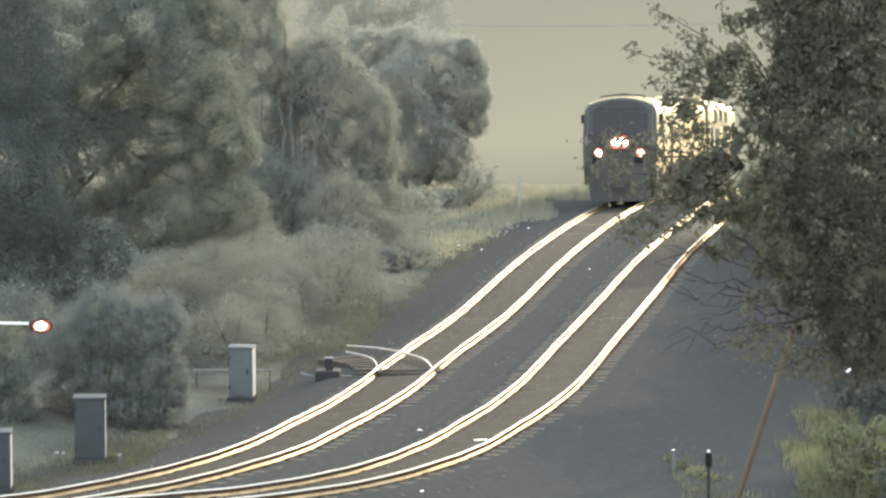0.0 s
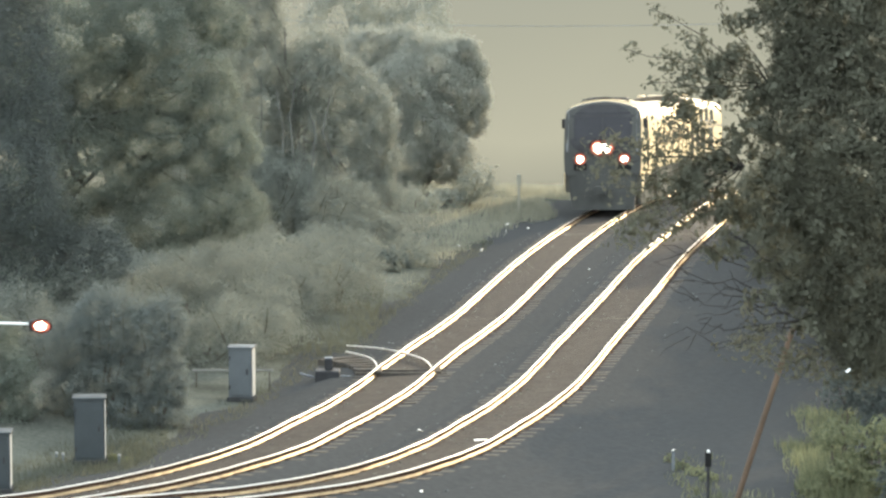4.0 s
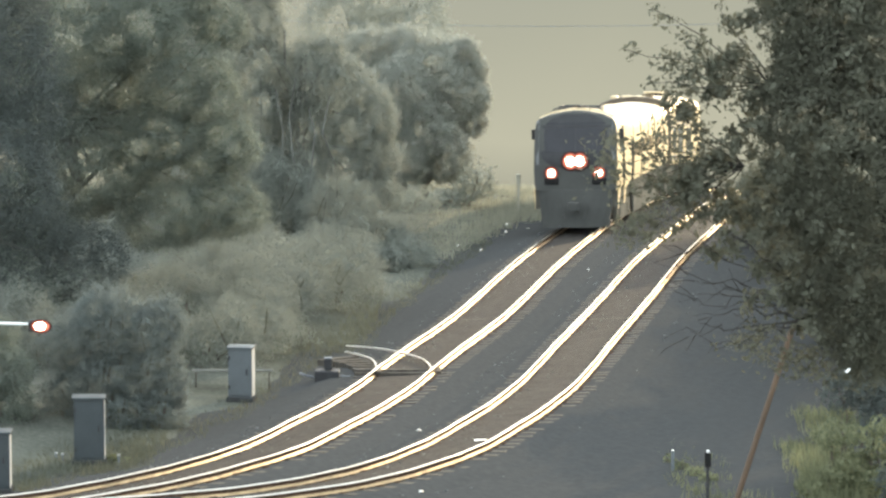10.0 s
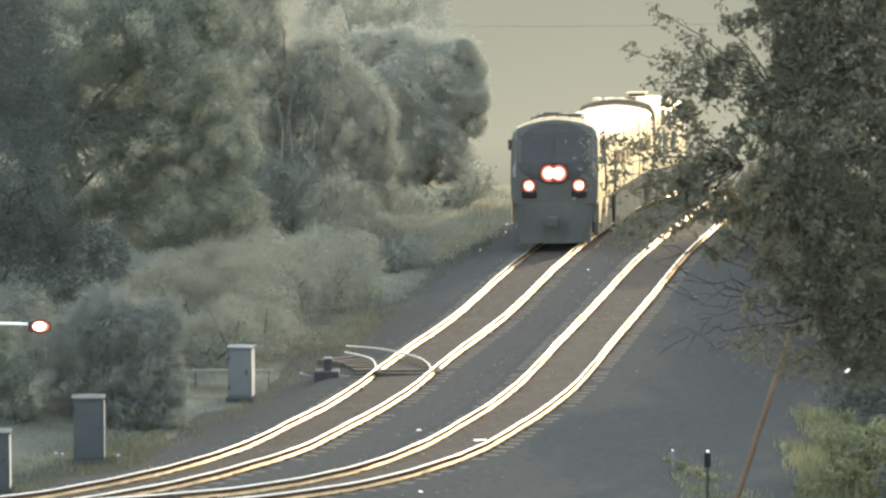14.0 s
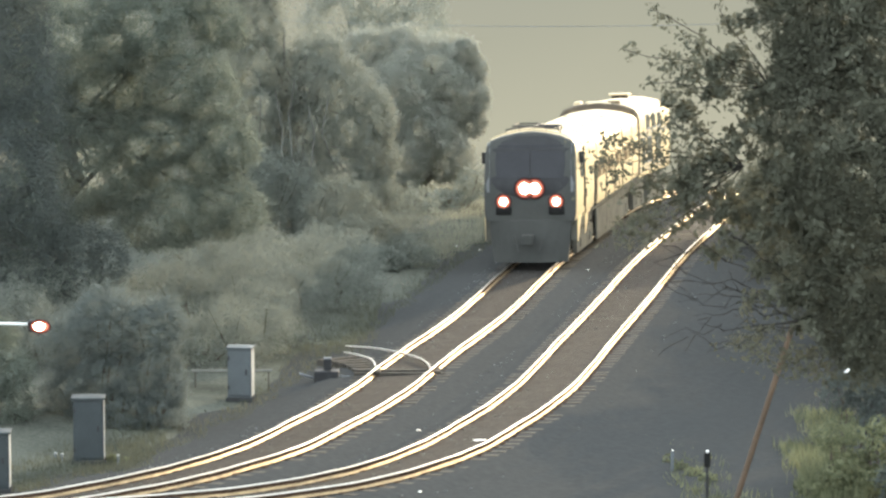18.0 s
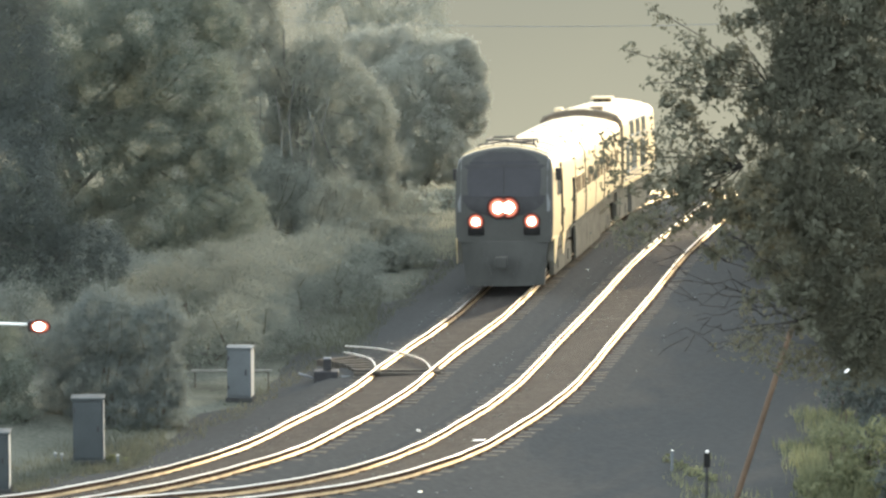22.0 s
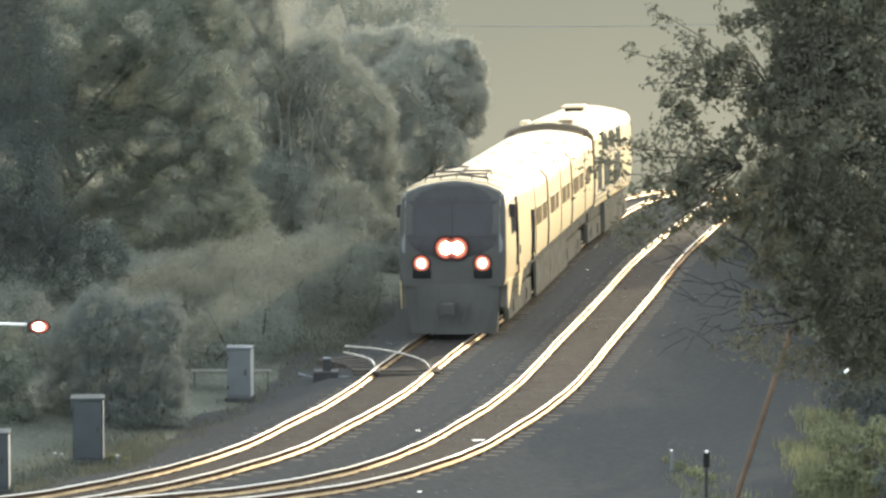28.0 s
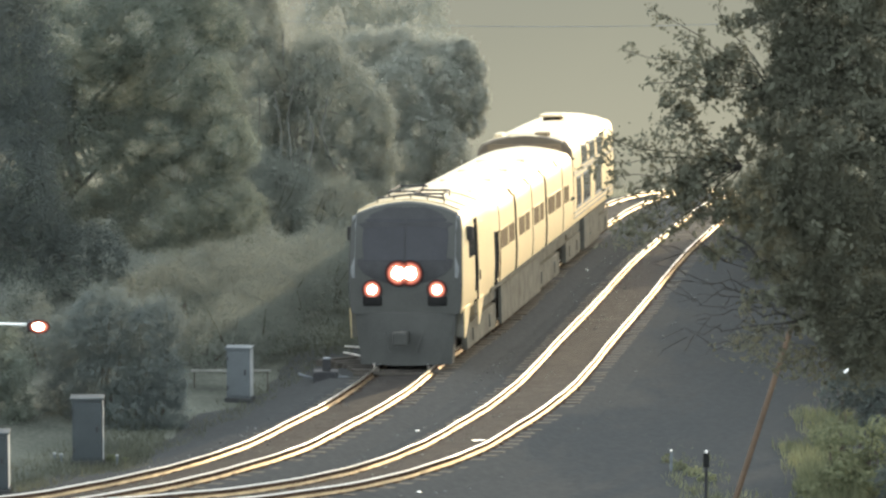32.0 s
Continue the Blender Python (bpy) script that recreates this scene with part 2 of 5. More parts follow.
def build_ground():
    ys = list(np.arange(-60, 60, 12)) + list(np.arange(60, 200, 2.5)) + [200, 215, 235, 260, 300, 340, 380, 450, 600, 900, 1500, 2600, 4200]
    xs = [-4000, -1500, -500, -200, -100, -60] + list(np.arange(-40, 41, 2.0)) + [60, 100, 200, 500, 1500, 4000]
    bm = bmesh.new()
    rows = []
    for y in ys:
        row = []
        for x in xs:
            row.append(bm.verts.new((x, y, ground_h(x, y))))
        rows.append(row)
    for a, b in zip(rows, rows[1:]):
        for i in range(len(xs) - 1):
            bm.faces.new((a[i], a[i + 1], b[i + 1], b[i]))
    ob = smooth(mesh_ob("ground", bm, M_GRASS), 180)
    tagged(ob, "dry grass and soil beside the railway", "ground", kind="structure")


def build_ballast():
    """One bed under both lines, with sloping shoulders and a wide gravel verge."""
    bm = bmesh.new()
    rings = []
    for s in np.arange(40, len(LINE_A) * 0.25 - 1, 1.0):
        m = track_pose(LINE_A, s, 0)
        base = m.translation
        x = (m.to_3x3() @ Vector((1, 0, 0)))
        side = Vector((-x.x, -x.y, 0)).normalized()
        ring = []
        # towards the second line the section is wide: the two beds run together
        for off, z in ((-6.2, -0.62), (-4.8, -0.50), (-3.2, -0.50), (-2.4, -0.42), (-1.9, -0.27), (-0.7, -0.26), (0.7, -0.26), (1.8, -0.26), (2.6, -0.27), (3.2, -0.26), (4.6, -0.26), (6.0, -0.28), (6.9, -0.42), (9.5, -0.47), (14.0, -0.49), (16, -0.56)):
            p = base + side * off
            ring.append((p.x, p.y, base.z + z))
        rings.append(ring)
    loft(bm, rings, closed=False)
    bmesh.ops.recalc_face_normals(bm, faces=bm.faces)
    ob = smooth(mesh_ob("ballast", bm, M_BALLAST), 60)
    tagged(ob, "grey crushed stone ballast bed under both tracks", "ballast", kind="structure")


def build_backdrop():
    # The sheet emits its own light: haze brightness, set by height.
    m = bpy.data.materials.new("haze_glow")
    m.use_nodes = True
    n, l = m.node_tree.nodes, m.node_tree.links
    n.remove(n["Principled BSDF"])
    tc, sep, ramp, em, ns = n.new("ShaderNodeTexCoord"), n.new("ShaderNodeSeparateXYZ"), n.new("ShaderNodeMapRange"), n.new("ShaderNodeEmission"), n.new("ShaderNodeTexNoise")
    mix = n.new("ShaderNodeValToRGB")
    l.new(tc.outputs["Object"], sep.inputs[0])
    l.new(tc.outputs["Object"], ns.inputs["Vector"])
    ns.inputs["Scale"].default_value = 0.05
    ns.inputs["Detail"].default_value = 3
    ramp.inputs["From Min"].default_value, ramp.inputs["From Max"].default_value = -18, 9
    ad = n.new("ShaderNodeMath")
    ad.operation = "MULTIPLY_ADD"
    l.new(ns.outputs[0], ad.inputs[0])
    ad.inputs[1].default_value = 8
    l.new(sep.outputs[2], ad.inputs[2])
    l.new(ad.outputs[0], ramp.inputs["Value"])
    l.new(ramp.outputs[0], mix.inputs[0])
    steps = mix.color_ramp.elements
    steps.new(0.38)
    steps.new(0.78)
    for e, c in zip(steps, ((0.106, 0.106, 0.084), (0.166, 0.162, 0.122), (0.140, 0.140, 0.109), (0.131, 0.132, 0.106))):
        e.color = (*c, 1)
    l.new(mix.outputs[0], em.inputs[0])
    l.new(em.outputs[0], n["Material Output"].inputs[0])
    bm = bmesh.new()
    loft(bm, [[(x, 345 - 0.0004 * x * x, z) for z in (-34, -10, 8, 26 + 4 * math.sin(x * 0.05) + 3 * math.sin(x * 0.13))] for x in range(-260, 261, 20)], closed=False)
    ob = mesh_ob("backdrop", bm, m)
    tagged(ob, "pale misty distance on a sheet that glows to imitate haze", "backdrop", kind="structure")


build_ground()
build_ballast()
build_backdrop()


# ---------------------------------------------------------------- tracks
HEAD = [(-0.028, -0.030), (-0.028, -0.011), (-0.022, -0.003), (-0.009, 0.0), (0.009, 0.0), (0.022, -0.003), (0.028, -0.011), (0.028, -0.030)]
WEB = [(0.012, -0.040), (0.014, -0.115)]
FOOT = [(0.060, -0.155), (0.060, -0.172), (-0.060, -0.172), (-0.060, -0.155)]


def rail_mesh(line, s0, s1, off, step=0.5, tall=1.0):
    prof = HEAD + WEB + FOOT + [(-x, z) for x, z in WEB[::-1]]
    bm = bmesh.new()
    rings = []
    for s in np.arange(s0, s1, step):
        m = track_pose(line, s)
        wob = 0.006 * math.sin(s * 1.3 + off) + 0.004 * math.sin(s * 3.1)
        rings.append([m @ Vector((off + x * (0.4 + 0.6 * tall), 0, z * tall + wob)) for x, z in prof])
    # One head side is rust-dark, the other polished, to shape the glint.
    mats = [0] * 6 + [1] + [1, 1, 2, 2, 2, 2, 2, 1, 1]
    loft(bm, rings, mat_of=lambda i: mats[i % 16])
    bmesh.ops.recalc_face_normals(bm, faces=bm.faces)
    return bm


def build_track(name, line, label, group):
    root = empty(name)
    tagged(root, label, "railway track", group, "structure")
    s0, s1 = at_y(line, 215), len(line) * 0.25 - 1
    for off in (-0.77, 0.77):
        smooth(part("rail", rail_mesh(line, s0, s1, off), [M_RAIL, M_RUST, M_FOOT], root, "shiny worn steel rail"), 50)
    bm = bmesh.new()
    section = [(-2.7, -0.66), (-1.5, -0.188), (-0.9, -0.186), (-0.62, -0.1685), (0.62, -0.1685), (0.9, -0.186), (1.5, -0.188), (2.7, -0.66)]
    loft(bm, [[track_pose(line, s) @ Vector((x + 0.05 * noise.noise((s * 0.7, x, 1)), 0, z)) for x, z in section] for s in np.arange(at_y(line, 150), s1, 0.6)], closed=False, mat_of=lambda i: 1 if i in (2, 3, 4) else 0)
    bmesh.ops.recalc_face_normals(bm, faces=bm.faces)
    smooth(part("stone_bed", bm, [M_BALLAST, M_FOUL], root, "grey stone bed, rust-stained between the rails"), 60)
    tie = None
    plates = bmesh.new()
    rnd = random.Random(5)
    s = at_y(line, 150)
    while s < s1 - 2:
        m = track_pose(line, s) @ pose(rnd.uniform(-0.04, 0.04), 0, -0.174 + rnd.uniform(-0.016, 0.006), 0, 0, rnd.uniform(-1.2, 1.2))
        if tie is None:
            tie = part("tie", boxed(-1.3, 1.3, -0.115, 0.115, -0.17, 0.0, bevel=0.012), M_TIE, root, "weathered grey wooden tie")
            ob = tie
        else:
            ob = new("tie", tie.data)
            ob.parent = root
        ob.matrix_world = m
        for off in (-0.77, 0.77):
            box(plates, off - 0.17, off - 0.075, -0.09, 0.09, 0.001, 0.018, m=m)
            box(plates, off + 0.075, off + 0.17, -0.09, 0.09, 0.001, 0.018, m=m)
        s += 0.55
    tagged(part("tie_plates", plates, M_RUST, root, "rusty steel tie plates"), kind="stuff")


build_track("track_1", LINE_A, "banked mainline track with sunlit shiny rails", "running lines")
build_track("track_2", LINE_B, "second track with glinting worn rails on wooden ties", "running lines")


def build_siding():
    root = empty("track_3")
    tagged(root, "siding rails that curve off the main track", "railway track", kind="structure")
    line = spline([(-1.0, 90.4), (-1.05, 91.8), (-1.45, 93.6), (-2.4, 94.9), (-3.6, 95.5), (-5.2, 95.8)], 0.25)
    for off, cut in ((-0.72, 3.3), (0.72, 2.3)):
        smooth(part("rail", rail_mesh(line, 1.0, len(line) * 0.25 - cut, off, 0.25, 0.3), [M_SWITCH, M_SWITCH, M_RUST], root, "curved bright switch rail"), 50)
    tie = None
    for i in range(7):
        m = track_pose(line, 1.5 + i * 0.6) @ pose(0, 0, -0.235)
        ob = part("tie", boxed(-1.25, 1.25, -0.11, 0.11, -0.17, 0, bevel=0.012), M_TIE, root) if tie is None else new("tie", tie.data)
        tie = tie or ob
        ob.parent = root
        ob.matrix_world = m


build_siding()


# ---------------------------------------------------------------- the train
SILL = 1.40
SECTION = [(0.955, 1.40), (0.985, 1.65), (1.0, 2.2), (0.995, 3.0), (0.985, 3.66), (0.962, 3.96), (0.88, 4.15), (0.62, 4.31), (0.30, 4.41), (0.06, 4.45)]


def roof_k(a):
    """The cab roof is higher than the roof behind it."""
    return float(np.interp(a, [0, 4.2, 6.2, 30], [0.965, 0.965, 0.885, 0.87]))


def ring(hw, dz=0.0, squash=1.0):
    half = [(x * hw, SILL + (z - SILL) * squash + dz) for x, z in SECTION]
    return half + [(-x, z) for x, z in half[::-1]]


def rake(z):
    """How far the nose leans back at height z."""
    return 0.05 * max(0, z - 1.0) + 0.22 * max(0, z - 2.55) + 0.25 * max(0, z - 3.7)


def side_x(z, hw=1.56):
    """Half width of the body side at height z."""
    zs = [p[1] for p in SECTION]
    return float(np.interp(z, zs, [p[0] * hw for p in SECTION]))


def side_panel(side, a0, a1, z0, z1, proud=0.012, hw=1.56, rows=3):
    """A thin curved panel on the body side from a0 to a1 metres behind the nose."""
    bm = bmesh.new()
    zs = np.linspace(z0, z1, rows + 1)
    rings = []
    for a in (a0, a1):
        out = [(side * (side_x(z, hw) + proud), -a, z) for z in zs]
        inn = [(side * (side_x(z, hw) - 0.05), -a, z) for z in zs[::-1]]
        rings.append(out + inn)
    loft(bm, rings)
    bmesh.ops.recalc_face_normals(bm, faces=bm.faces)
    return bm


def hoop(a, width, z0=1.0, proud=0.012, hw=1.56, z_stop=9):
    """A seam or band over sides and roof."""
    bm = bmesh.new()
    rings = []
    for da in (-width / 2, width / 2):
        pts = [(x, z) for x, z in ring(hw, 0, roof_k(a)) if z >= z0 and z <= z_stop]
        cx, cz = 0, 2.4
        out = []
        for x, z in pts:
            v = Vector((x - cx, 0, z - cz)).normalized() * proud
            out.append((x + v.x, -(a + da), z + v.z))
        inn = []
        for x, z in pts[::-1]:
            v = Vector((x - cx, 0, z - cz)).normalized() * 0.05
            inn.append((x - v.x, -(a + da), z - v.z))
        rings.append(out + inn)
    loft(bm, rings)
    bmesh.ops.recalc_face_normals(bm, faces=bm.faces)
    return bm


def lamp(parent, x, z, r, ring_r, y):
    bm = bmesh.new()
    tube(bm, (x, y - 0.10, z), (x, y + 0.010, z), ring_r * 0.8, ring_r, 24)
    housing = part("headlight", bm, M_DARK, parent, "glowing headlight")
    # Glow halo round the lens, drawn as an emissive disc.
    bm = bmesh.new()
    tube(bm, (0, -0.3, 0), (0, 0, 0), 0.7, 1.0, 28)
    halo = part("glow_disc", bm, M_HALO, housing, "orange glow halo painted round the lens")
    halo.location, halo.scale = (x, y + 0.016, z), (ring_r * 0.98, ring_r * 0.2, ring_r * 0.98)
    bm = bmesh.new()
    bmesh.ops.create_uvsphere(bm, u_segments=16, v_segments=8, radius=1, matrix=Matrix.Translation((x, y + 0.02, z)) @ Matrix.Diagonal((r * 0.85, 0.05, r * 0.85, 1)))
    smooth(part("lens", bm, M_LAMP, housing, "bright warm white lamp lens"))


def truck(parent, a, wheelbase, radius=0.5):
    bm = bmesh.new()
    for sx in (-1, 1):
        box(bm, sx * 1.24 - 0.09, sx * 1.24 + 0.09, -wheelbase / 2 - 1.0, wheelbase / 2 + 1.0, 0.18, 0.86, bevel=0.03)
        for dy in (-wheelbase / 2, wheelbase / 2):
            box(bm, sx * 1.15 - 0.22, sx * 1.15 + 0.22, dy - 0.2, dy + 0.2, 0.32, 0.68, bevel=0.03)
        for dy in (-0.45, 0.45):
            tube(bm, (sx * 1.05, dy, 0.36), (sx * 1.05, dy, 0.75), 0.12, seg=10)
    box(bm, -1.0, 1.0, -0.35, 0.35, 0.5, 0.95, bevel=0.03)
    t = part("truck", bm, M_UNDER, parent, "steel wheel truck browned as by dusty haze")
    t.location = (0, -a, 0)
    for dy in (-wheelbase / 2, wheelbase / 2):
        bm = bmesh.new()
        for sx in (-1, 1):
            tube(bm, (sx * 0.68, 0, 0), (sx * 0.80, 0, 0), radius, seg=24)
            tube(bm, (sx * 0.66, 0, 0), (sx * 0.69, 0, 0), radius + 0.028, seg=24)
            for k in range(6):
                c, s = math.cos(k * math.pi / 3), math.sin(k * math.pi / 3)
                tube(bm, (sx * 0.80, c * 0.28, s * 0.28), (sx * 0.815, c * 0.28, s * 0.28), 0.06, seg=8)
        tube(bm, (-0.9, 0, 0), (0.9, 0, 0), 0.09, seg=12)
        w = part("wheelset", bm, M_DARK, t, "worn steel wheelset")
        WHEELS.append((w, dy, radius))


WHEELS = []
LOCO_LEN, CAR_LEN = 21.3, 13.0


def build_loco():
    root = empty("locomotive")
    tagged(root, "silver passenger diesel locomotive with lit headlights and dark cab front", "locomotive")
    # body
    bm = bmesh.new()
    rings = []
    for a, hw in ((0.0, 1.49), (0.08, 1.53), (0.35, 1.55), (0.9, 1.56), (3.0, 1.56), (4.2, 1.56), (6.2, 1.56), (12.0, 1.56), (18.0, 1.56), (LOCO_LEN, 1.56)):
        lean = max(0.0, 1 - max(0, a - 0.35) / 2.6)
        rings.append([(x, -a - rake(z) * lean, z) for x, z in ring(hw, squash=roof_k(a) * (1.0 if a > 0.3 else (0.975 if a < 0.05 else 0.99)))])
    n = len(rings[0])
    loft(bm, rings, cap=False)
    bm.verts.ensure_lookup_table()
    for base in (0, (len(rings) - 1) * n):
        for i in range(n // 2 - 1):
            vs = [bm.verts[base + k] for k in (i, i + 1, n - 2 - i, n - 1 - i)]
            bm.faces.new(vs if base else vs[::-1])
    bmesh.ops.recalc_face_normals(bm, faces=bm.faces)
    for f in bm.faces:
        c = f.calc_center_median()
        if c.y > -0.30 - rake(c.z) and f.normal.y > 0.12:
            f.material_index = 2
        elif c.z > 3.72:
            f.material_index = 1
    smooth(part("body", bm, [M_SILVER, M_ROOF, M_FRONT], root, "silver painted steel body shell"), 35)
    # dark mask of the cab front with two windscreen panes
    bm = bmesh.new()
    rows = []
    for z, hw in ((2.22, 0.50), (2.32, 0.82), (2.45, 1.08), (2.65, 1.26), (2.95, 1.32), (3.4, 1.33), (3.75, 1.32), (3.98, 1.21), (4.09, 0.92), (4.17, 0.60)):
        rows.append([(x * hw, -rake(z) * 1.0 + 0.02 - 0.03 * x * x, z) for x in np.linspace(-1, 1, 9)])
    loft(bm, rows, closed=False)
    geo = bmesh.ops.extrude_face_region(bm, geom=bm.faces[:])
    for v in geo["geom"]:
        if isinstance(v, bmesh.types.BMVert):
            v.co.y -= 0.12
    bmesh.ops.recalc_face_normals(bm, faces=bm.faces)
    mask = smooth(part("front_mask", bm, M_DARK, root, "near-black front mask round the windscreen"), 40)
    for sx in (-1, 1):
        bm = bmesh.new()
        rows = [[(sx * x, -rake(z) + 0.032 - 0.03 * (x / 1.2) ** 2, z) for x in np.linspace(0.025, w, 5)] for z, w in ((2.80, 1.10), (3.2, 1.15), (3.5, 1.15), (3.88, 1.08))]
        loft(bm, rows, closed=False)
        geo = bmesh.ops.extrude_face_region(bm, geom=bm.faces[:])
        for v in geo["geom"]:
            if isinstance(v, bmesh.types.BMVert):
                v.co.y -= 0.025
        bmesh.ops.recalc_face_normals(bm, faces=bm.faces)
        smooth(part("windscreen", bm, M_GLASS, mask, "dark glossy windscreen pane"), 40)
        bm = bmesh.new()
        zs = (2.35, 2.6, 3.0, 3.4, 3.75, 3.95)
        loft(bm, [[(sx * 1.34, -rake(z) + 0.004, z), (sx * 1.45, -rake(z) - 0.03, z), (sx * 1.45, -rake(z) - 0.14, z), (sx * 1.34, -rake(z) - 0.10, z)] for z in zs])
        bmesh.ops.recalc_face_normals(bm, faces=bm.faces)
        part("corner_pillar", bm, M_PILLAR, root, "silver edge beside the windscreen mask, greyed as in shade")
        part("ditch_light_box", boxed(sx * 0.87 - 0.26, sx * 0.87 + 0.26, -0.12, 0.05 - rake(1.75), 1.62, 1.88, bevel=0.05), M_BLACK, root, "black box below the headlight")
    # lamps
    for x in (-0.16, 0.16):
        lamp(root, x, 2.48, 0.20, 0.36, -rake(2.5) + 0.05)
    for x in (-0.87, 0.87):
        lamp(root, x, 2.05, 0.14, 0.27, -rake(2.05) + 0.04)
    # pilot, coupler, hoses
    bm = bmesh.new()
    loft(bm, [[(x * 1.36, 0.06 - abs(x) ** 2 * 0.16, 1.44) for x in np.linspace(-1, 1, 9)] + [(x * 1.36, -0.5, 1.44) for x in np.linspace(1, -1, 9)],
              [(x * 1.22, 0.28 - abs(x) ** 2 * 0.3, 0.07) for x in np.linspace(-1, 1, 9)] + [(x * 1.22, -0.4, 0.07) for x in np.linspace(1, -1, 9)]])
    bmesh.ops.recalc_face_normals(bm, faces=bm.faces)
    part("pilot", bm, M_FRONT, root, "dark pilot plate over the rails")
    bm = boxed(-0.13, 0.13, 0.1, 0.75, 0.72, 0.98, bevel=0.04)
    box(bm, -0.2, 0.2, 0.6, 0.85, 0.66, 1.02, bevel=0.06)
    part("coupler", bm, M_FRONT, root)
    for x in (-0.5, 0.5):
        bm = tube(bmesh.new(), (x, 0.2, 0.95), (x * 0.7, 0.42, 0.45), 0.03, seg=8)
        part("brake_hose", bm, M_FRONT, root)
    # cab side: windows, doors, steps, grab rails on both sides
    for sx in (-1, 1):
        bm = side_panel(sx, 1.15, 2.05, 2.75, 3.5, 0.012)
        part("cab_window", bm, M_GLASS, root, "dark cab side window")
        # Flat black panels: the shade of the recesses is put into colour.
        for a0, a1, z0, z1 in ((2.05, 2.55, 1.42, 3.7), (5.35, 6.1, 1.42, 2.95)):
            part("recess_shade", side_panel(sx, a0, a1, z0, z1, 0.006, rows=6), M_BLACK, root, "black panel imitating the shaded recess beside the cab door")
        d = part("cab_door", side_panel(sx, 2.6, 3.5, 1.45, 3.5, 0.014, rows=6), M_SILVER, root, "silver cab door")
        part("handle", side_panel(sx, 2.68, 2.74, 2.0, 2.25, 0.04, rows=1), M_DARK, d)
        for a in (2.28, 5.4):
            bm = tube(bmesh.new(), (sx * 1.58, -a, 1.5), (sx * 1.57, -a, 3.0), 0.022, seg=8)
            part("grab_rail", bm, M_DARK, root)
        for a0, a1, zb in ((0.30, 1.25, 0.72), (2.5, 3.5, 0.80)):
            bm = bmesh.new()
            xo, xi = sx * 1.55, sx * 1.515
            loft(bm, [[(xi, -a0, 1.5), (xo, -a0, 1.5), (xo, -a1, 1.5), (xi, -a1, 1.5)], [(xi, -a0 - 0.02, zb + 0.3), (sx * 1.54, -a0 - 0.02, zb + 0.3), (sx * 1.54, -a1 + 0.4, zb + 0.3), (xi, -a1 + 0.4, zb + 0.3)], [(xi, -a0 - 0.05, zb), (sx * 1.53, -a0 - 0.05, zb), (sx * 1.53, -a1 + 0.75, zb), (xi, -a1 + 0.75, zb)]])
            bmesh.ops.recalc_face_normals(bm, faces=bm.faces)
            part("step_panel", bm, M_SILVER, root, "silver step panel hanging below the sill")
        # louvred openings
        for a0, a1 in ((6.5, 8.9), (9.85, 11.85), (12.75, 14.7), (15.7, 18.4), (19.2, 20.2)):
            g = part("side_louvre", side_panel(sx, a0, a1, 2.40, 2.92, 0.010), M_GRILLE, root, "brown-grey louvred side opening")
            k = 2 if a1 - a0 > 1.5 else 1
            for i in range(1, k):
                c = a0 + (a1 - a0) * i / k
                part("louvre_post", side_panel(sx, c - 0.05, c + 0.05, 2.40, 2.92, 0.028, rows=1), M_SILVER, g)
            part("louvre_frame", side_panel(sx, a0 - 0.06, a1 + 0.06, 2.92, 2.96, 0.02, rows=1), M_SILVER, g)
        part("sill_rail", side_panel(sx, 4.7, LOCO_LEN - 0.2, 1.38, 1.50, 0.03, rows=1), M_UNDER, root)
        # Set wide and low so that it shades the rail below.
        part("fuel_tank_side", boxed(sx * 1.40 - 0.05, sx * 1.40 + 0.05, -14.5, -7.0, 0.20, 1.3, bevel=0.03), M_UNDER, root)
    for a in (9.25, 15.25):
        part("panel_seam", hoop(a, 0.26, 1.4, 0.014, z_stop=3.75), M_BLACK, root, "dark panel seam down the side")
    for a in (9.05, 12.2, 15.05, 18.2):
        part("roof_bracket", hoop(a, 0.34, 3.6, 0.02, z_stop=3.86), M_GRILLE, root, "brown bracket at the roof edge")
    for a in (6.3, 12.45, 18.9):
        part("panel_seam", hoop(a, 0.10, 1.4, 0.012, z_stop=3.75), M_GRILLE, root, "thin panel joint")
    # roof: cab visor, grab bars, hatches
    part("roof_rib", hoop(0.95, 0.06, 3.9, 0.03), M_ROOF, root, "roof rib over the windscreen")
    for a, wd in ((2.1, 0.55), (4.0, 0.9)):
        part("roof_fairing", hoop(a, wd, 4.05, 0.03), M_ROOF, root, "pale raised panel across the cab roof")
    bm = bmesh.new()
    for k in range(5):
        x = -0.9 + 0.45 * k
        tube(bm, (x, -1.2, 4.1), (x, -1.2, 4.46 - 0.12 * abs(x)), 0.02, seg=6)
    for k in range(4):
        x = -0.9 + 0.45 * k
        tube(bm, (x, -1.2, 4.46 - 0.12 * abs(x)), (x + 0.45, -1.2, 4.46 - 0.12 * abs(x + 0.45)), 0.025, seg=6)
    part("roof_handrail", bm, M_DARK, root, "dark handrail across the cab roof")
    for x0, x1, a0, a1 in ((-0.75, 0.05, 1.9, 2.9), (0.1, 0.85, 2.6, 4.2)):
        bm = bmesh.new()
        z = 4.40
        loop = [(x0, -a0, z), (x1, -a0, z), (x1, -a1, z), (x0, -a1, z)]
        for p, q in zip(loop, loop[1:] + loop[:1]):
            tube(bm, p, q, 0.028, seg=6)
            tube(bm, (p[0], p[1], 4.15), p, 0.02, seg=6)
        part("roof_rail", bm, M_DARK, root, "dark tubular rail on the cab roof")
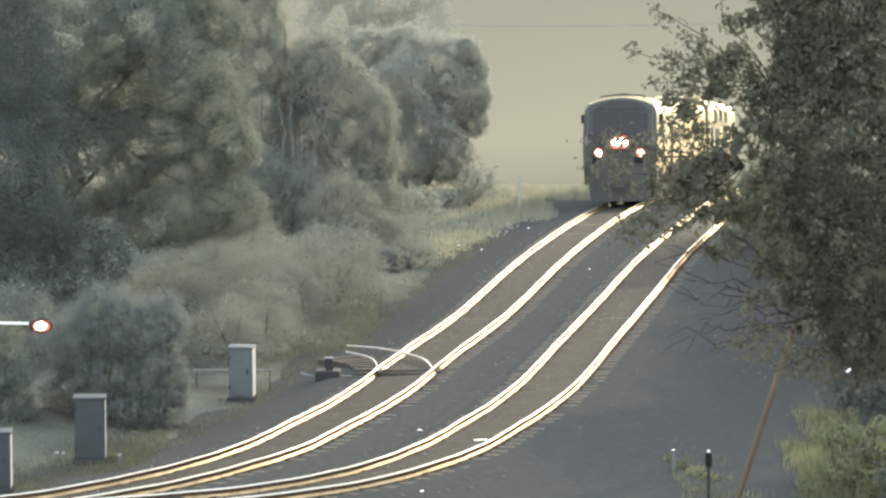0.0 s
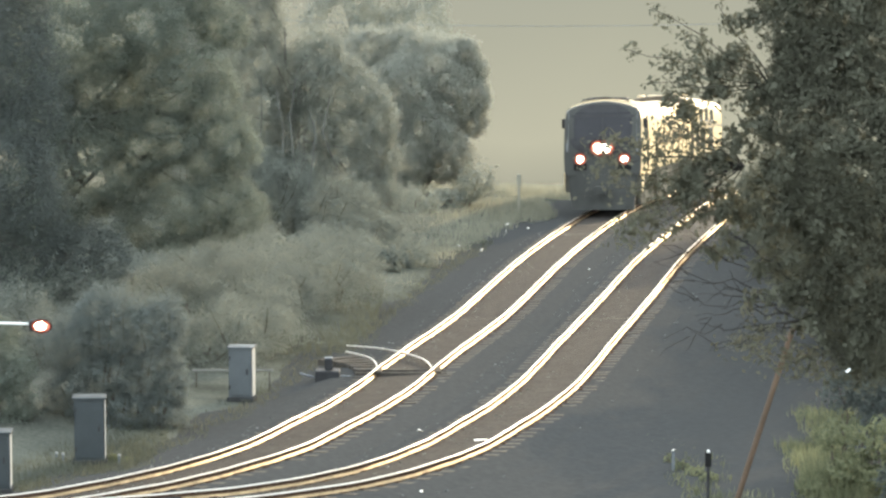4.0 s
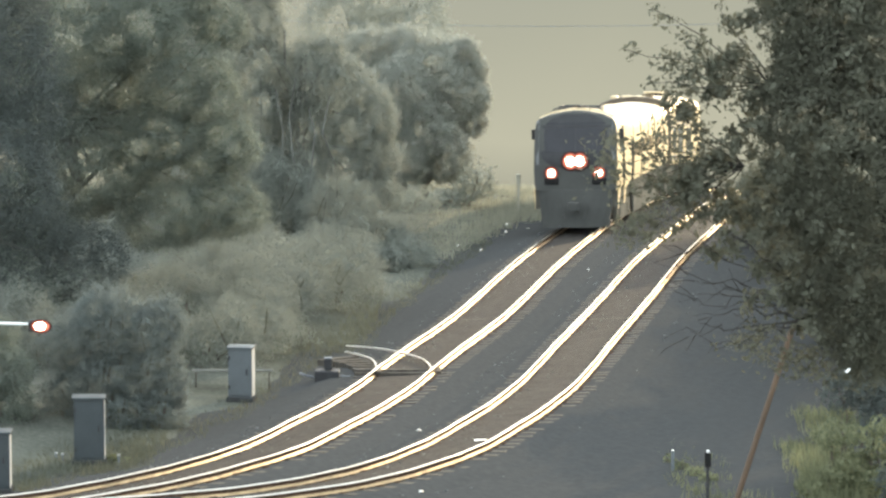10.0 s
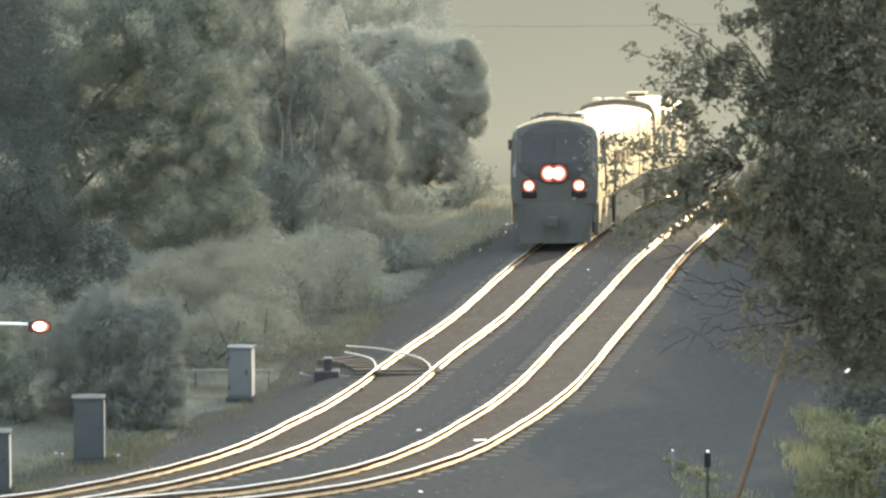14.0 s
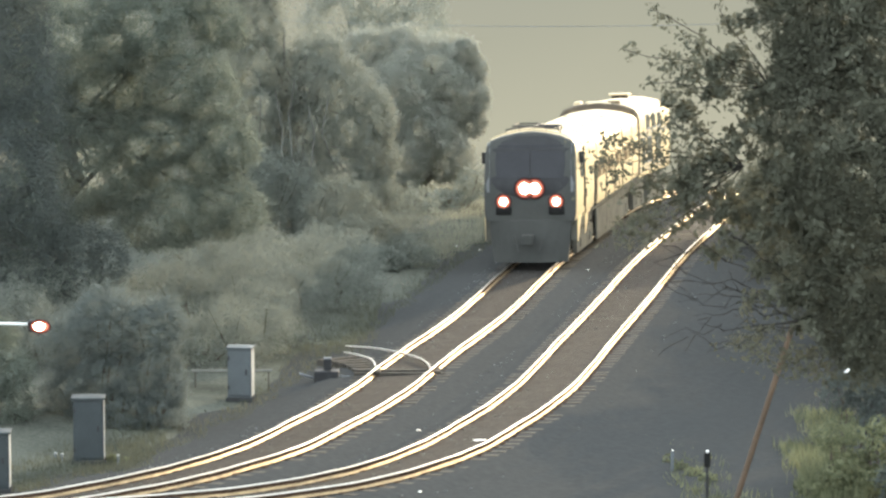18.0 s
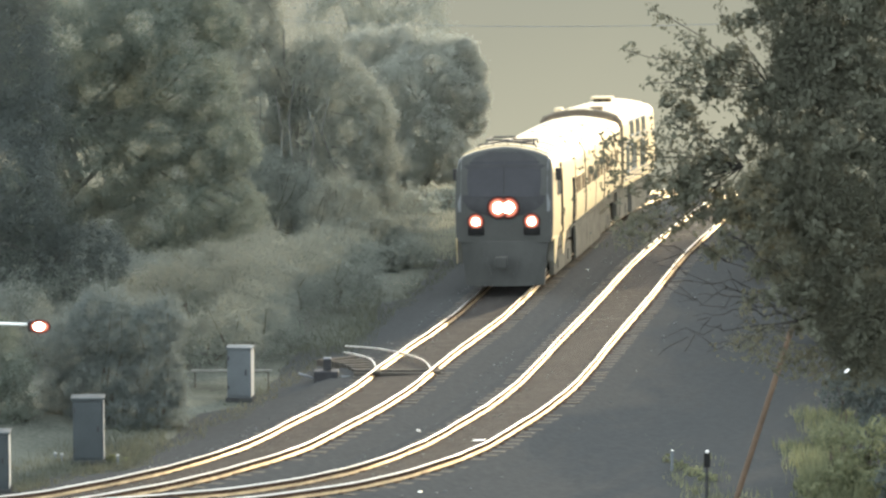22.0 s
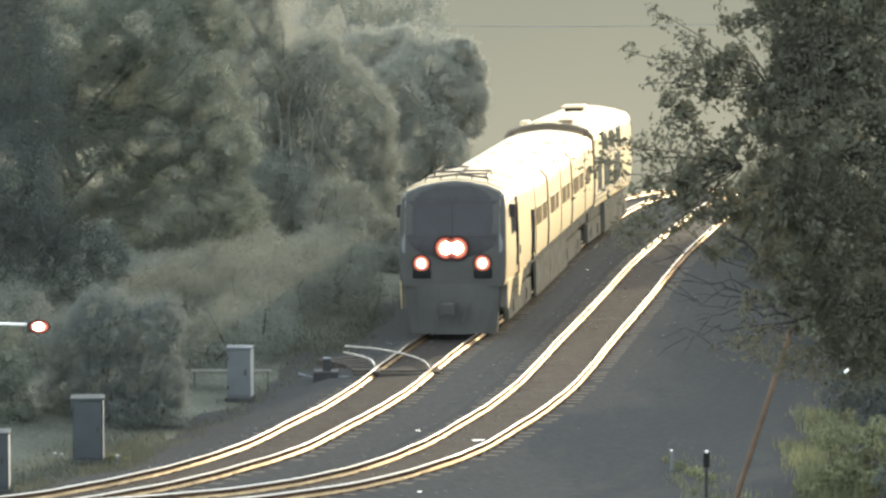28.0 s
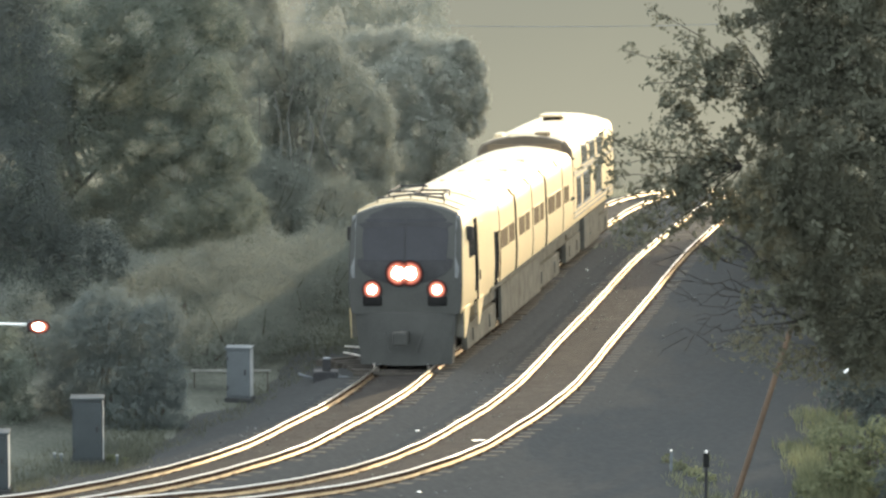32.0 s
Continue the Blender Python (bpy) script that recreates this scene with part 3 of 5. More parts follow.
    for a in (7.5, 10.9, 14.0, 17.4):
        part("roof_hatch", boxed(-0.75, 0.75, -a - 1.1, -a + 1.1, 3.94, 4.06, bevel=0.03), M_ROOF, root, "pale raised roof hatch")
    for x in (-1.60, 1.60):
        bm = boxed(x - 0.10, x + 0.10, -1.05, -0.93, 3.25, 3.62, bevel=0.03)
        part("mirror", bm, M_DARK, root, "dark rear-view mirror")
    part("underframe", boxed(-1.3, 1.3, -LOCO_LEN + 0.3, -1.2, 0.95, 1.44, bevel=0.02), M_UNDER, root)
    # Added box: keeps low sun off the inner face of the step panel.
    part("sun_block", boxed(-1.51, 1.51, -1.35, -0.34, 0.74, 1.43, bevel=0.02), M_UNDER, root, "added box behind the nose that blocks low sun")
    part("fuel_tank", boxed(-1.25, 1.25, -14.2, -7.4, 0.26, 1.1, bevel=0.12), M_UNDER, root, "underfloor fuel tank browned as by dusty haze")
    truck(root, 4.3, 2.8)
    truck(root, 17.0, 2.8)
    return root


def build_coach():
    """A short, taller two-deck car; its front end stands at y = 0."""
    root = empty("passenger_car")
    tagged(root, "short silver double-deck passenger car with dark end wall", "railway car")
    hw, sq = 1.59, 0.97
    bm = bmesh.new()
    rings = []
    for a, w, dz in ((0.0, 1.50, -0.04), (0.08, hw, 0), (3.0, hw, 0), (6.0, hw, 0), (CAR_LEN - 0.08, hw, 0), (CAR_LEN, 1.50, -0.04)):
        rings.append([(x, -a, z) for x, z in ring(w, dz, sq)])
    loft(bm, rings)
    bmesh.ops.recalc_face_normals(bm, faces=bm.faces)
    for f in bm.faces:
        c = f.calc_center_median()
        f.material_index = 2 if abs(f.normal.y) > 0.5 else (1 if c.z > 3.85 else 0)
    smooth(part("body", bm, [M_SILVER, M_ROOF, M_COACH_END], root, "silver ribbed car body"), 35)
    zs = [SILL + (z - SILL) * sq for _, z in SECTION]

    def panel(sx, a0, a1, z0, z1, proud=0.012):
        bm = bmesh.new()
        pts = np.linspace(z0, z1, 4)
        xo = [float(np.interp(z, zs, [p[0] * hw for p in SECTION])) for z in pts]
        loft(bm, [[(sx * (x + proud), -a, z) for x, z in zip(xo, pts)] + [(sx * (x - 0.05), -a, z) for x, z in zip(xo[::-1], pts[::-1])] for a in (a0, a1)])
        bmesh.ops.recalc_face_normals(bm, faces=bm.faces)
        return bm

    for sx in (-1, 1):
        for a0, a1, z0, z1, lab in ((2.6, 4.2, 3.25, 3.75, "upper-deck window"), (5.0, 6.6, 3.25, 3.75, "upper-deck window"), (7.4, 9.0, 3.25, 3.75, "upper-deck window"),
                                    (0.9, 2.2, 1.95, 2.85, "lower-deck window"), (2.9, 5.0, 1.95, 2.85, "lower-deck window"), (6.6, 8.6, 1.95, 2.85, "lower-deck window")):
            w = part("window", panel(sx, a0, a1, z0, z1), M_GLASS, root, "dark " + lab)
            part("window_frame", panel(sx, a0 - 0.08, a1 + 0.08, z0 - 0.07, z0, 0.03), M_STEEL, w)
            part("window_frame", panel(sx, a0 - 0.08, a1 + 0.08, z1, z1 + 0.07, 0.03), M_STEEL, w)
        for z in (3.0, 3.08, 1.6, 1.75):
            part("side_rib", panel(sx, 0.1, CAR_LEN - 0.1, z, z + 0.035, 0.025), M_STEEL, root)
        part("door", panel(sx, 5.3, 6.3, 1.45, 3.0, 0.014), M_SILVER, root, "silver side door")
    part("roof_unit", boxed(-0.3, 0.5, -9.6, -8.2, 4.46, 4.55, bevel=0.03), M_ROOF, root, "flat pale slab raised on the roof")
    for a in (8.5, 9.3):
        part("roof_bracket", boxed(-0.2, 0.4, -a - 0.08, -a + 0.08, 4.25, 4.48, bevel=0.02), M_DARK, root)
    part("roof_box", boxed(-0.75, -0.3, -0.9, -0.2, 4.16, 4.4, bevel=0.04), M_GRILLE, root, "dark box at the roof end")
    for a0, x0, x1 in ((0.1, 0.15, 0.55), (0.1, -0.35, -0.05), (0.5, 0.75, 1.05)):
        part("roof_vent", boxed(x0, x1, -a0 - 0.7, -a0, 4.14, 4.38, bevel=0.08), M_ROOF, root)
    part("end_band", boxed(-1.2, 1.2, -0.02, 0.03, 3.75, 4.05, bevel=0.01), M_GRILLE, root)
    part("gangway", boxed(-0.55, 0.55, -0.1, 0.35, 1.1, 3.2, bevel=0.05), M_BLACK, root, "black rubber gangway")
    part("underframe", boxed(-1.3, 1.3, -CAR_LEN + 0.3, -0.3, 0.9, 1.44, bevel=0.02), M_UNDER, root)
    for sx in (-1, 1):
        # Boxes added low at the sides to keep sun off the rail.
        part("equipment_box", boxed(sx * 1.36 - 0.1, sx * 1.36 + 0.1, -8.8, -4.2, 0.22, 1.3, bevel=0.04), M_UNDER, root, "underfloor equipment box added to shade the rail")
    truck(root, 1.9, 2.2, 0.46)
    truck(root, CAR_LEN - 1.9, 2.2, 0.46)
    return root


loco = build_loco()
coach = build_coach()


# ---------------------------------------------------------------- plants
def leaf_cloud(lumps, count, size, seed, flat=0.75, shell=0.55, clump=0.0, bunch=16):
    """Small bent leaves scattered through ellipsoid lumps (x, y, z, radius, density, flatness)."""
    r = np.random.default_rng(seed)
    wts = np.array([l[3] ** 2 * l[4] for l in lumps])
    which = r.choice(len(lumps), count, p=wts / wts.sum())
    L = np.array([l[:4] for l in lumps])[which]
    d = r.normal(size=(count, 3))
    d /= np.linalg.norm(d, axis=1)[:, None]
    rad = shell + (1.08 - shell) * r.random(count) ** 0.7
    # uneven outline: the radius swells and shrinks with direction
    seedv = which * 1.7
    wob = 1 + 0.22 * np.sin(d[:, 0] * 5 + seedv) * np.cos(d[:, 2] * 4.3 + seedv) + 0.14 * np.sin(d[:, 1] * 9 + d[:, 2] * 8 + seedv)
    c = L[:, :3] + d * (L[:, 3] * rad * wob)[:, None] * np.array([1, 1, flat])
    if clump:
        # leaves gather in small bunches round a few places
        centre = c[::bunch].repeat(bunch, 0)[:count]
        c = centre + r.normal(size=(count, 3)) * clump
    return leaves_at(c, size, r)


def boughs(lumps, n, seed, flat=0.8, lo=0.46, hi=0.66):
    """Each large lump of a crown becomes a core and n smaller boughs round it."""
    r = random.Random(seed)
    out = []
    for x, y, z, rad, w, *_ in lumps:
        out.append((x, y, z, rad * 0.70, w))
        for i in range(n):
            h = 1 - 2 * (i + 0.5) / n
            a = i * 2.39996 + r.uniform(-0.5, 0.5)
            k = math.sqrt(1 - h * h) * rad * r.uniform(0.42, 0.56)
            out.append((x + math.cos(a) * k, y + math.sin(a) * k, z + h * rad * 0.5 * flat, rad * r.uniform(lo, hi), w))
    return out


def swell(d, p):
    """How a bough swells and shrinks with direction."""
    return 1 + 0.13 * np.sin(d[:, 0] * 5 + p) * np.cos(d[:, 2] * 4.3 + p) + 0.10 * np.sin(d[:, 1] * 7 + d[:, 2] * 6 + p) + 0.05 * np.sin(d[:, 0] * 15 + p * 3) * np.sin(d[:, 2] * 13 + d[:, 1] * 11)


def shingled(subs, count, size, seed, flat, lay=0.6, ragged=0.12):
    """Leaves laid over the boughs like shingles, each turned a little at random; none deep inside."""
    r = np.random.default_rng(seed)
    L = np.array([l[:4] for l in subs])
    w = L[:, 3] ** 2 * np.array([l[4] for l in subs])
    which = r.choice(len(L), count, p=w / w.sum())
    d = r.normal(size=(count, 3))
    d /= np.linalg.norm(d, axis=1)[:, None]
    p = which * 1.3 + seed
    wob = swell(d, p)
    rad = 0.72 + 0.36 * r.random(count)
    # some leaves sit on shoots that stand out of the bough and break its outline
    shoot = r.random(count) < ragged
    way = r.normal(size=(len(L) * 22, 3))
    way /= np.linalg.norm(way, axis=1)[:, None]
    d[shoot] = way[which[shoot] * 22 + r.integers(0, 22, shoot.sum())] + r.normal(size=(shoot.sum(), 3)) * 0.07
    rad[shoot] = 0.95 + 0.42 * r.random(shoot.sum()) ** 1.3
    squash = np.array((1, 1, flat))
    c = L[which, :3] + d * (L[which, 3] * rad * wob)[:, None] * squash
    deep = np.zeros(count, bool)
    for i in range(len(L)):
        q = (c - L[i, :3]) / squash
        deep |= ((q ** 2).sum(1) < (L[i, 3] * 0.6) ** 2) & (which != i)
    c, d = c[~deep], d[~deep]
    n = d + r.normal(size=d.shape) * lay + np.array((0, 0, 0.25))
    n /= np.linalg.norm(n, axis=1)[:, None]
    a = np.cross(n, r.normal(size=d.shape))
    a /= np.linalg.norm(a, axis=1)[:, None]
    b = np.cross(n, a)
    s = (size * (0.6 + 0.8 * r.random(len(c))))[:, None]
    v = np.stack([c - a * s - b * s * 0.4, c + a * s - b * s * 0.4, c + b * s * 0.6], 1).reshape(-1, 3)
    return v, np.arange(len(v)).reshape(-1, 3)


def crown(root, lumps, count, size, leaf, seed, flat=0.8, n=10, name="crown", lay=0.7, ragged=0.14):
    subs = boughs(lumps, n, seed, flat)
    cloud_ob(name, shingled(subs, count, size, seed, flat, lay, ragged), leaf, root, "many small leaves")


def leaves_at(c, size, r):
    count = len(c)
    a = r.normal(size=(count, 3))
    a /= np.linalg.norm(a, axis=1)[:, None]
    b = np.cross(a, r.normal(size=(count, 3)))
    b /= np.linalg.norm(b, axis=1)[:, None]
    n = np.cross(a, b)
    s = (size * (0.6 + 0.8 * r.random(count)))[:, None]
    v = np.stack([c - a * s, c - b * s * 0.5 + n * s * 0.18, c + a * s, c + b * s * 0.5 + n * s * 0.18], 1).reshape(-1, 3)
    i = np.arange(count)[:, None] * 4
    f = np.concatenate([i + [0, 1, 2], i + [0, 2, 3]], 0)
    return v, f


def cloud_ob(name, vf, mat, parent=None, label=""):
    me = bpy.data.meshes.new(name)
    v, f = vf
    me.vertices.add(len(v))
    me.vertices.foreach_set("co", np.ascontiguousarray(v, dtype=np.float32).ravel())
    me.loops.add(f.size)
    me.loops.foreach_set("vertex_index", np.ascontiguousarray(f, dtype=np.int32).ravel())
    me.polygons.add(len(f))
    me.polygons.foreach_set("loop_start", np.arange(0, f.size, f.shape[1], dtype=np.int32))
    me.update(calc_edges=True)
    me.validate()
    me.materials.append(mat)
    ob = new(name, me)
    if parent:
        ob.parent = parent
    if label:
        ob["label"] = label
    return ob


def sweep(bm, pts, radii, seg=6):
    """One tapering tube through the points."""
    rows = []
    for i, p in enumerate(pts):
        d = (pts[min(i + 1, len(pts) - 1)] - pts[max(i - 1, 0)]).normalized()
        u = d.cross(Vector((0.31, 0.17, 0.93))).normalized()
        v = d.cross(u)
        rows.append([p + (u * math.cos(k * math.tau / seg) + v * math.sin(k * math.tau / seg)) * radii[i] for k in range(seg)])
    loft(bm, rows)
    return bm


def limb(bm, p, q, r0, r1, rnd, bends=4):
    p, q = Vector(p), Vector(q)
    pts = [p]
    for i in range(1, bends + 1):
        pts.append(p.lerp(q, i / bends) + Vector((rnd.uniform(-1, 1), rnd.uniform(-1, 1), rnd.uniform(-0.5, 1))) * (q - p).length * 0.06 * (1 if i < bends else 0))
    sweep(bm, pts, [r0 + (r1 - r0) * i / bends for i in range(bends + 1)])


def tree(label, x, y, z0, trunk_top, r0, lumps, count, size, leaf, seed, flat=0.8, name="tree"):
    rnd = random.Random(seed)
    root = empty(name, pose(x, y, z0))
    tagged(root, label, "tree", "")
    rel = [(l[0] - x, l[1] - y, l[2] - z0, *l[3:]) for l in lumps]
    bark = M_HAZEWOOD
    bm = bmesh.new()
    limb(bm, (0, 0, -0.1), (trunk_top[0] - x, trunk_top[1] - y, trunk_top[2] - z0), r0, r0 * 0.45, rnd, 6)
    part("trunk", bm, bark, root, "rough upright trunk")
    for l in rel:
        bm = bmesh.new()
        start = Vector((trunk_top[0] - x, trunk_top[1] - y, trunk_top[2] - z0)) * rnd.uniform(0.5, 1.0)
        limb(bm, start, l[:3], r0 * 0.2, r0 * 0.06, rnd)
        part("limb", bm, bark, root)
        for k in range(2):
            bm = bmesh.new()
            e = Vector(l[:3]) + Vector((rnd.uniform(-1, 1), rnd.uniform(-1, 1), rnd.uniform(-0.6, 0.8))) * l[3] * 0.8
            limb(bm, Vector(l[:3]).lerp(start, 0.25), e, r0 * 0.06, r0 * 0.02, rnd, 3)
            part("branch", bm, bark, root)
    crown(root, rel, count, size, leaf, seed, flat)
    return root


def ground_z(y):
    return crest(y) - 0.52


def bush(label, lumps, count, size, leaf, seed, name="bush"):
    x, y = lumps[0][0], lumps[0][1]
    z0 = ground_z(y)
    rnd = random.Random(seed)
    root = empty(name, pose(x, y, z0))
    tagged(root, label, "bush")
    rel = [(l[0] - x, l[1] - y, l[2] - z0, *l[3:]) for l in lumps]
    for l in rel:
        for k in range(2):
            bm = bmesh.new()
            limb(bm, (l[0] * 0.8 + rnd.uniform(-0.2, 0.2), l[1] * 0.8, -0.15), (l[0] + rnd.uniform(-0.5, 0.5) * l[3], l[1], l[2] + rnd.uniform(0, 0.6) * l[3]), 0.035, 0.01, rnd, 3)
            part("stem", bm, M_BARK, root)
    crown(root, rel, count, size, leaf, seed, 0.85, 8, "leaves", 0.7, 0.32)
    return root


# large leafy trees on the far side of the boxes
tree("large grey-green broadleaf tree beside the railway", -11.0, 101, -0.2, (-10.6, 101, 6.5), 0.35,
     [(-11.5, 102, 8.0, 2.6, 1), (-9.0, 101, 8.4, 1.9, 1), (-10.2, 101, 4.6, 2.2, 1), (-7.2, 100.5, 6.9, 1.5, 1), (-6.4, 100.6, 5.2, 1.4, 1), (-8.4, 100.4, 5.4, 1.5, 1), (-8.0, 100, 3.2, 1.5, 1), (-6.3, 100.5, 3.4, 1.3, 1), (-7.6, 102, 9.8, 1.7, 1), (-12.4, 100.5, 3.2, 2.0, 1), (-6.4, 101.5, 8.5, 0.9, 1), (-10.0, 102.0, 6.6, 1.6, 1), (-11.4, 101.5, 5.8, 1.7, 1)], 704000, 0.032, L_LEFT, 11, flat=0.75)
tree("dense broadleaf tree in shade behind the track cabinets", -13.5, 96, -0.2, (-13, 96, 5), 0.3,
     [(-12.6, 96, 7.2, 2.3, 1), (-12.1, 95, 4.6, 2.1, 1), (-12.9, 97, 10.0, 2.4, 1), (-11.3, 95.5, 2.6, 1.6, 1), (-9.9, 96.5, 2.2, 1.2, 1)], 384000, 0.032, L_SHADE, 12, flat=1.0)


def lumps_in(seed, n, x0, x1, y0, y1, z0, z1, r0, r1):
    """Random lumps of foliage inside a box."""
    r = random.Random(seed)
    return [(r.uniform(x0, x1), r.uniform(y0, y1), z0 + (z1 - z0) * (k + r.random()) / n, r.uniform(r0, r1), 1) for k in range(n)]


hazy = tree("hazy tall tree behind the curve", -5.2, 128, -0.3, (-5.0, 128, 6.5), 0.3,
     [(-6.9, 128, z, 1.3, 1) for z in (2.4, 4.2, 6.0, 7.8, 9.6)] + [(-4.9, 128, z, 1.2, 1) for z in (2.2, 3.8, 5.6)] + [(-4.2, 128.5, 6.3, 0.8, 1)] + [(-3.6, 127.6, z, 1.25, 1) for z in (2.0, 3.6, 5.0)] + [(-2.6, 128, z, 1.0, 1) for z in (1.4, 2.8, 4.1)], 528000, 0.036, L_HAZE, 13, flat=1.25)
for dx, dy, top in ((-0.75, -1.6, 5.6), (0.35, -2.0, 5.0), (-0.1, -1.2, 6.0), (1.05, -1.5, 5.4), (-1.3, -0.8, 6.2)):
    stem = bmesh.new()
    limb(stem, (dx, dy, -0.1), (dx * 1.08, dy, top), 0.045, 0.025, random.Random(dx), 4)
    part("stem", stem, M_HAZEWOOD, hazy, "slim upright stem")
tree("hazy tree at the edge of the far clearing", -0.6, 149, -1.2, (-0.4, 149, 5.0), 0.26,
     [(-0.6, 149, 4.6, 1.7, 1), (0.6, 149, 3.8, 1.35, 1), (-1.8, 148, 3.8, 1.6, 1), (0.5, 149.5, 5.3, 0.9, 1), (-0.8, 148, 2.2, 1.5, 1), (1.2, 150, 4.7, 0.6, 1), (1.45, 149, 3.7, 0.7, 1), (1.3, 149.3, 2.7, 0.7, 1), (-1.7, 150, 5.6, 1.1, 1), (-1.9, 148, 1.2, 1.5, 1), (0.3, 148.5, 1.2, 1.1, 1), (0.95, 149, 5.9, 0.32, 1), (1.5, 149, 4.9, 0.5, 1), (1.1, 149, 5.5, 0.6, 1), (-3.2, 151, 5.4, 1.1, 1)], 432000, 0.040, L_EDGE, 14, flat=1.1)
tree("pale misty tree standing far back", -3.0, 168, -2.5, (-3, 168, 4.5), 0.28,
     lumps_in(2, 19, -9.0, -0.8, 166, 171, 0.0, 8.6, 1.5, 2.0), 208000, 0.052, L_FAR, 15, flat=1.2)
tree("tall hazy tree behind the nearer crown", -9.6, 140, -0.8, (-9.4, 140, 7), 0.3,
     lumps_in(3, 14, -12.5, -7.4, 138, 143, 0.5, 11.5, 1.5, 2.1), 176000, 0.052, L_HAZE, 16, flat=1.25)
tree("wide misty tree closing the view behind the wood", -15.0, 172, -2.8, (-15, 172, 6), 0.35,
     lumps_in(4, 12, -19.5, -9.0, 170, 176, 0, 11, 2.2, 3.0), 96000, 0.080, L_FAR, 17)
bush("large dark dense bush behind the steel cabinets", [(-7.9, 84, 1.9, 0.95, 1), (-7.0, 84, 1.85, 0.85, 1), (-7.0, 84, 0.9, 0.85, 1), (-7.9, 84, 0.7, 0.95, 1), (-6.95, 84, -0.1, 0.8, 1), (-8.3, 84.3, -0.1, 0.8, 1), (-7.6, 83.6, -0.1, 0.75, 1), (-8.8, 85, 1.4, 1.0, 1), (-9.0, 85, 0.2, 0.9, 1), (-6.75, 84, 2.15, 0.6, 1), (-8.3, 84.2, 2.3, 0.75, 1), (-6.6, 84, 0.4, 0.5, 1)], 304000, 0.022, L_MID, 21)
bush("small yellow-green tuft at the foot of the cabinet", [(-7.48, 78.7, -0.42, 0.16, 1), (-7.2, 78.8, -0.46, 0.11, 1)], 900, 0.035, L_BUSH, 31)
bush("leafy grey-green bush beside the track", [(-10.6, 83, 1.0, 0.9, 1), (-10.5, 83.2, 0.0, 0.85, 1), (-10.8, 83.6, 1.8, 0.6, 1), (-11.6, 84, 1.4, 1.1, 1)], 80000, 0.027, L_LEFT, 22)
bush("low weedy undergrowth under the trees", lumps_in(5, 16, -9.2, -4.4, 93, 103, -0.5, 0.9, 0.9, 1.5) + lumps_in(9, 9, -13.0, -8.5, 90, 96, 0.0, 1.8, 1.0, 1.5), 336000, 0.028, L_BRUSH, 23)
bush("tangled brush at the foot of the wood", lumps_in(6, 20, -8.0, -3.0, 103, 117, -0.6, 1.0, 1.0, 1.6), 304000, 0.030, L_BRUSH, 28)
bush("hazy thicket between the trunks of the wood", lumps_in(14, 22, -9.5, -1.8, 121, 134, -0.2, 2.6, 1.2, 1.8), 368000, 0.030, L_BRUSH, 33)
bush("pale flowering shrub in the haze", [(-2.75, 128.5, 1.9, 0.45, 1), (-3.1, 128.8, 1.3, 0.4, 1)], 2400, 0.04, L_PALED, 30)
bush("round bush on the embankment edge", [(-1.9, 116.5, 0.15, 0.6, 1), (-1.5, 117.4, 0.0, 0.45, 1)], 9000, 0.045, L_BRUSH, 24)
bush("hazy undergrowth below the far trees", lumps_in(7, 14, -5.0, -1.0, 118, 128, -0.6, 0.7, 0.8, 1.3), 144000, 0.036, L_BRUSH, 25)
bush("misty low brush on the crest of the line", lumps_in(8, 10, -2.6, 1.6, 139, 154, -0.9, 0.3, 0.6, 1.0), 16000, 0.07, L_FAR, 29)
bush("sunlit yellow-green weeds by the gravel verge", [(8.2, 72.6, 0.1, 0.4, 1), (8.7, 73, 0.35, 0.45, 1), (7.6, 72.2, 0.0, 0.3, 0.8), (9.2, 72.4, 0.1, 0.45, 1), (9.4, 73, 0.9, 0.6, 0.7), (8.4, 73.5, 0.9, 0.5, 0.6)], 4000, 0.065, L_BUSH, 26)
bush("pale dry weeds round the marker posts", [(5.35, 77.6, -0.42, 0.2, 0.7), (5.6, 76.9, -0.45, 0.22, 0.7), (5.15, 78.6, -0.4, 0.16, 0.5), (5.9, 76.2, -0.45, 0.2, 0.7)], 900, 0.045, L_BUSH, 36)
bush("dark leafy shrub beside the yellow-green weeds", [(9.55, 71.5, 0.3, 0.5, 1), (9.3, 71.3, -0.2, 0.4, 1), (9.7, 71.4, 1.1, 0.5, 1)], 5000, 0.05, L_SHADE, 34)
bush("green roadside shrub with small leaves", [(9.3, 75.5, 1.9, 0.7, 1), (8.8, 76, 1.5, 0.5, 0.7), (9.7, 75, 1.1, 0.7, 1)], 8000, 0.05, L_SHADE, 27)


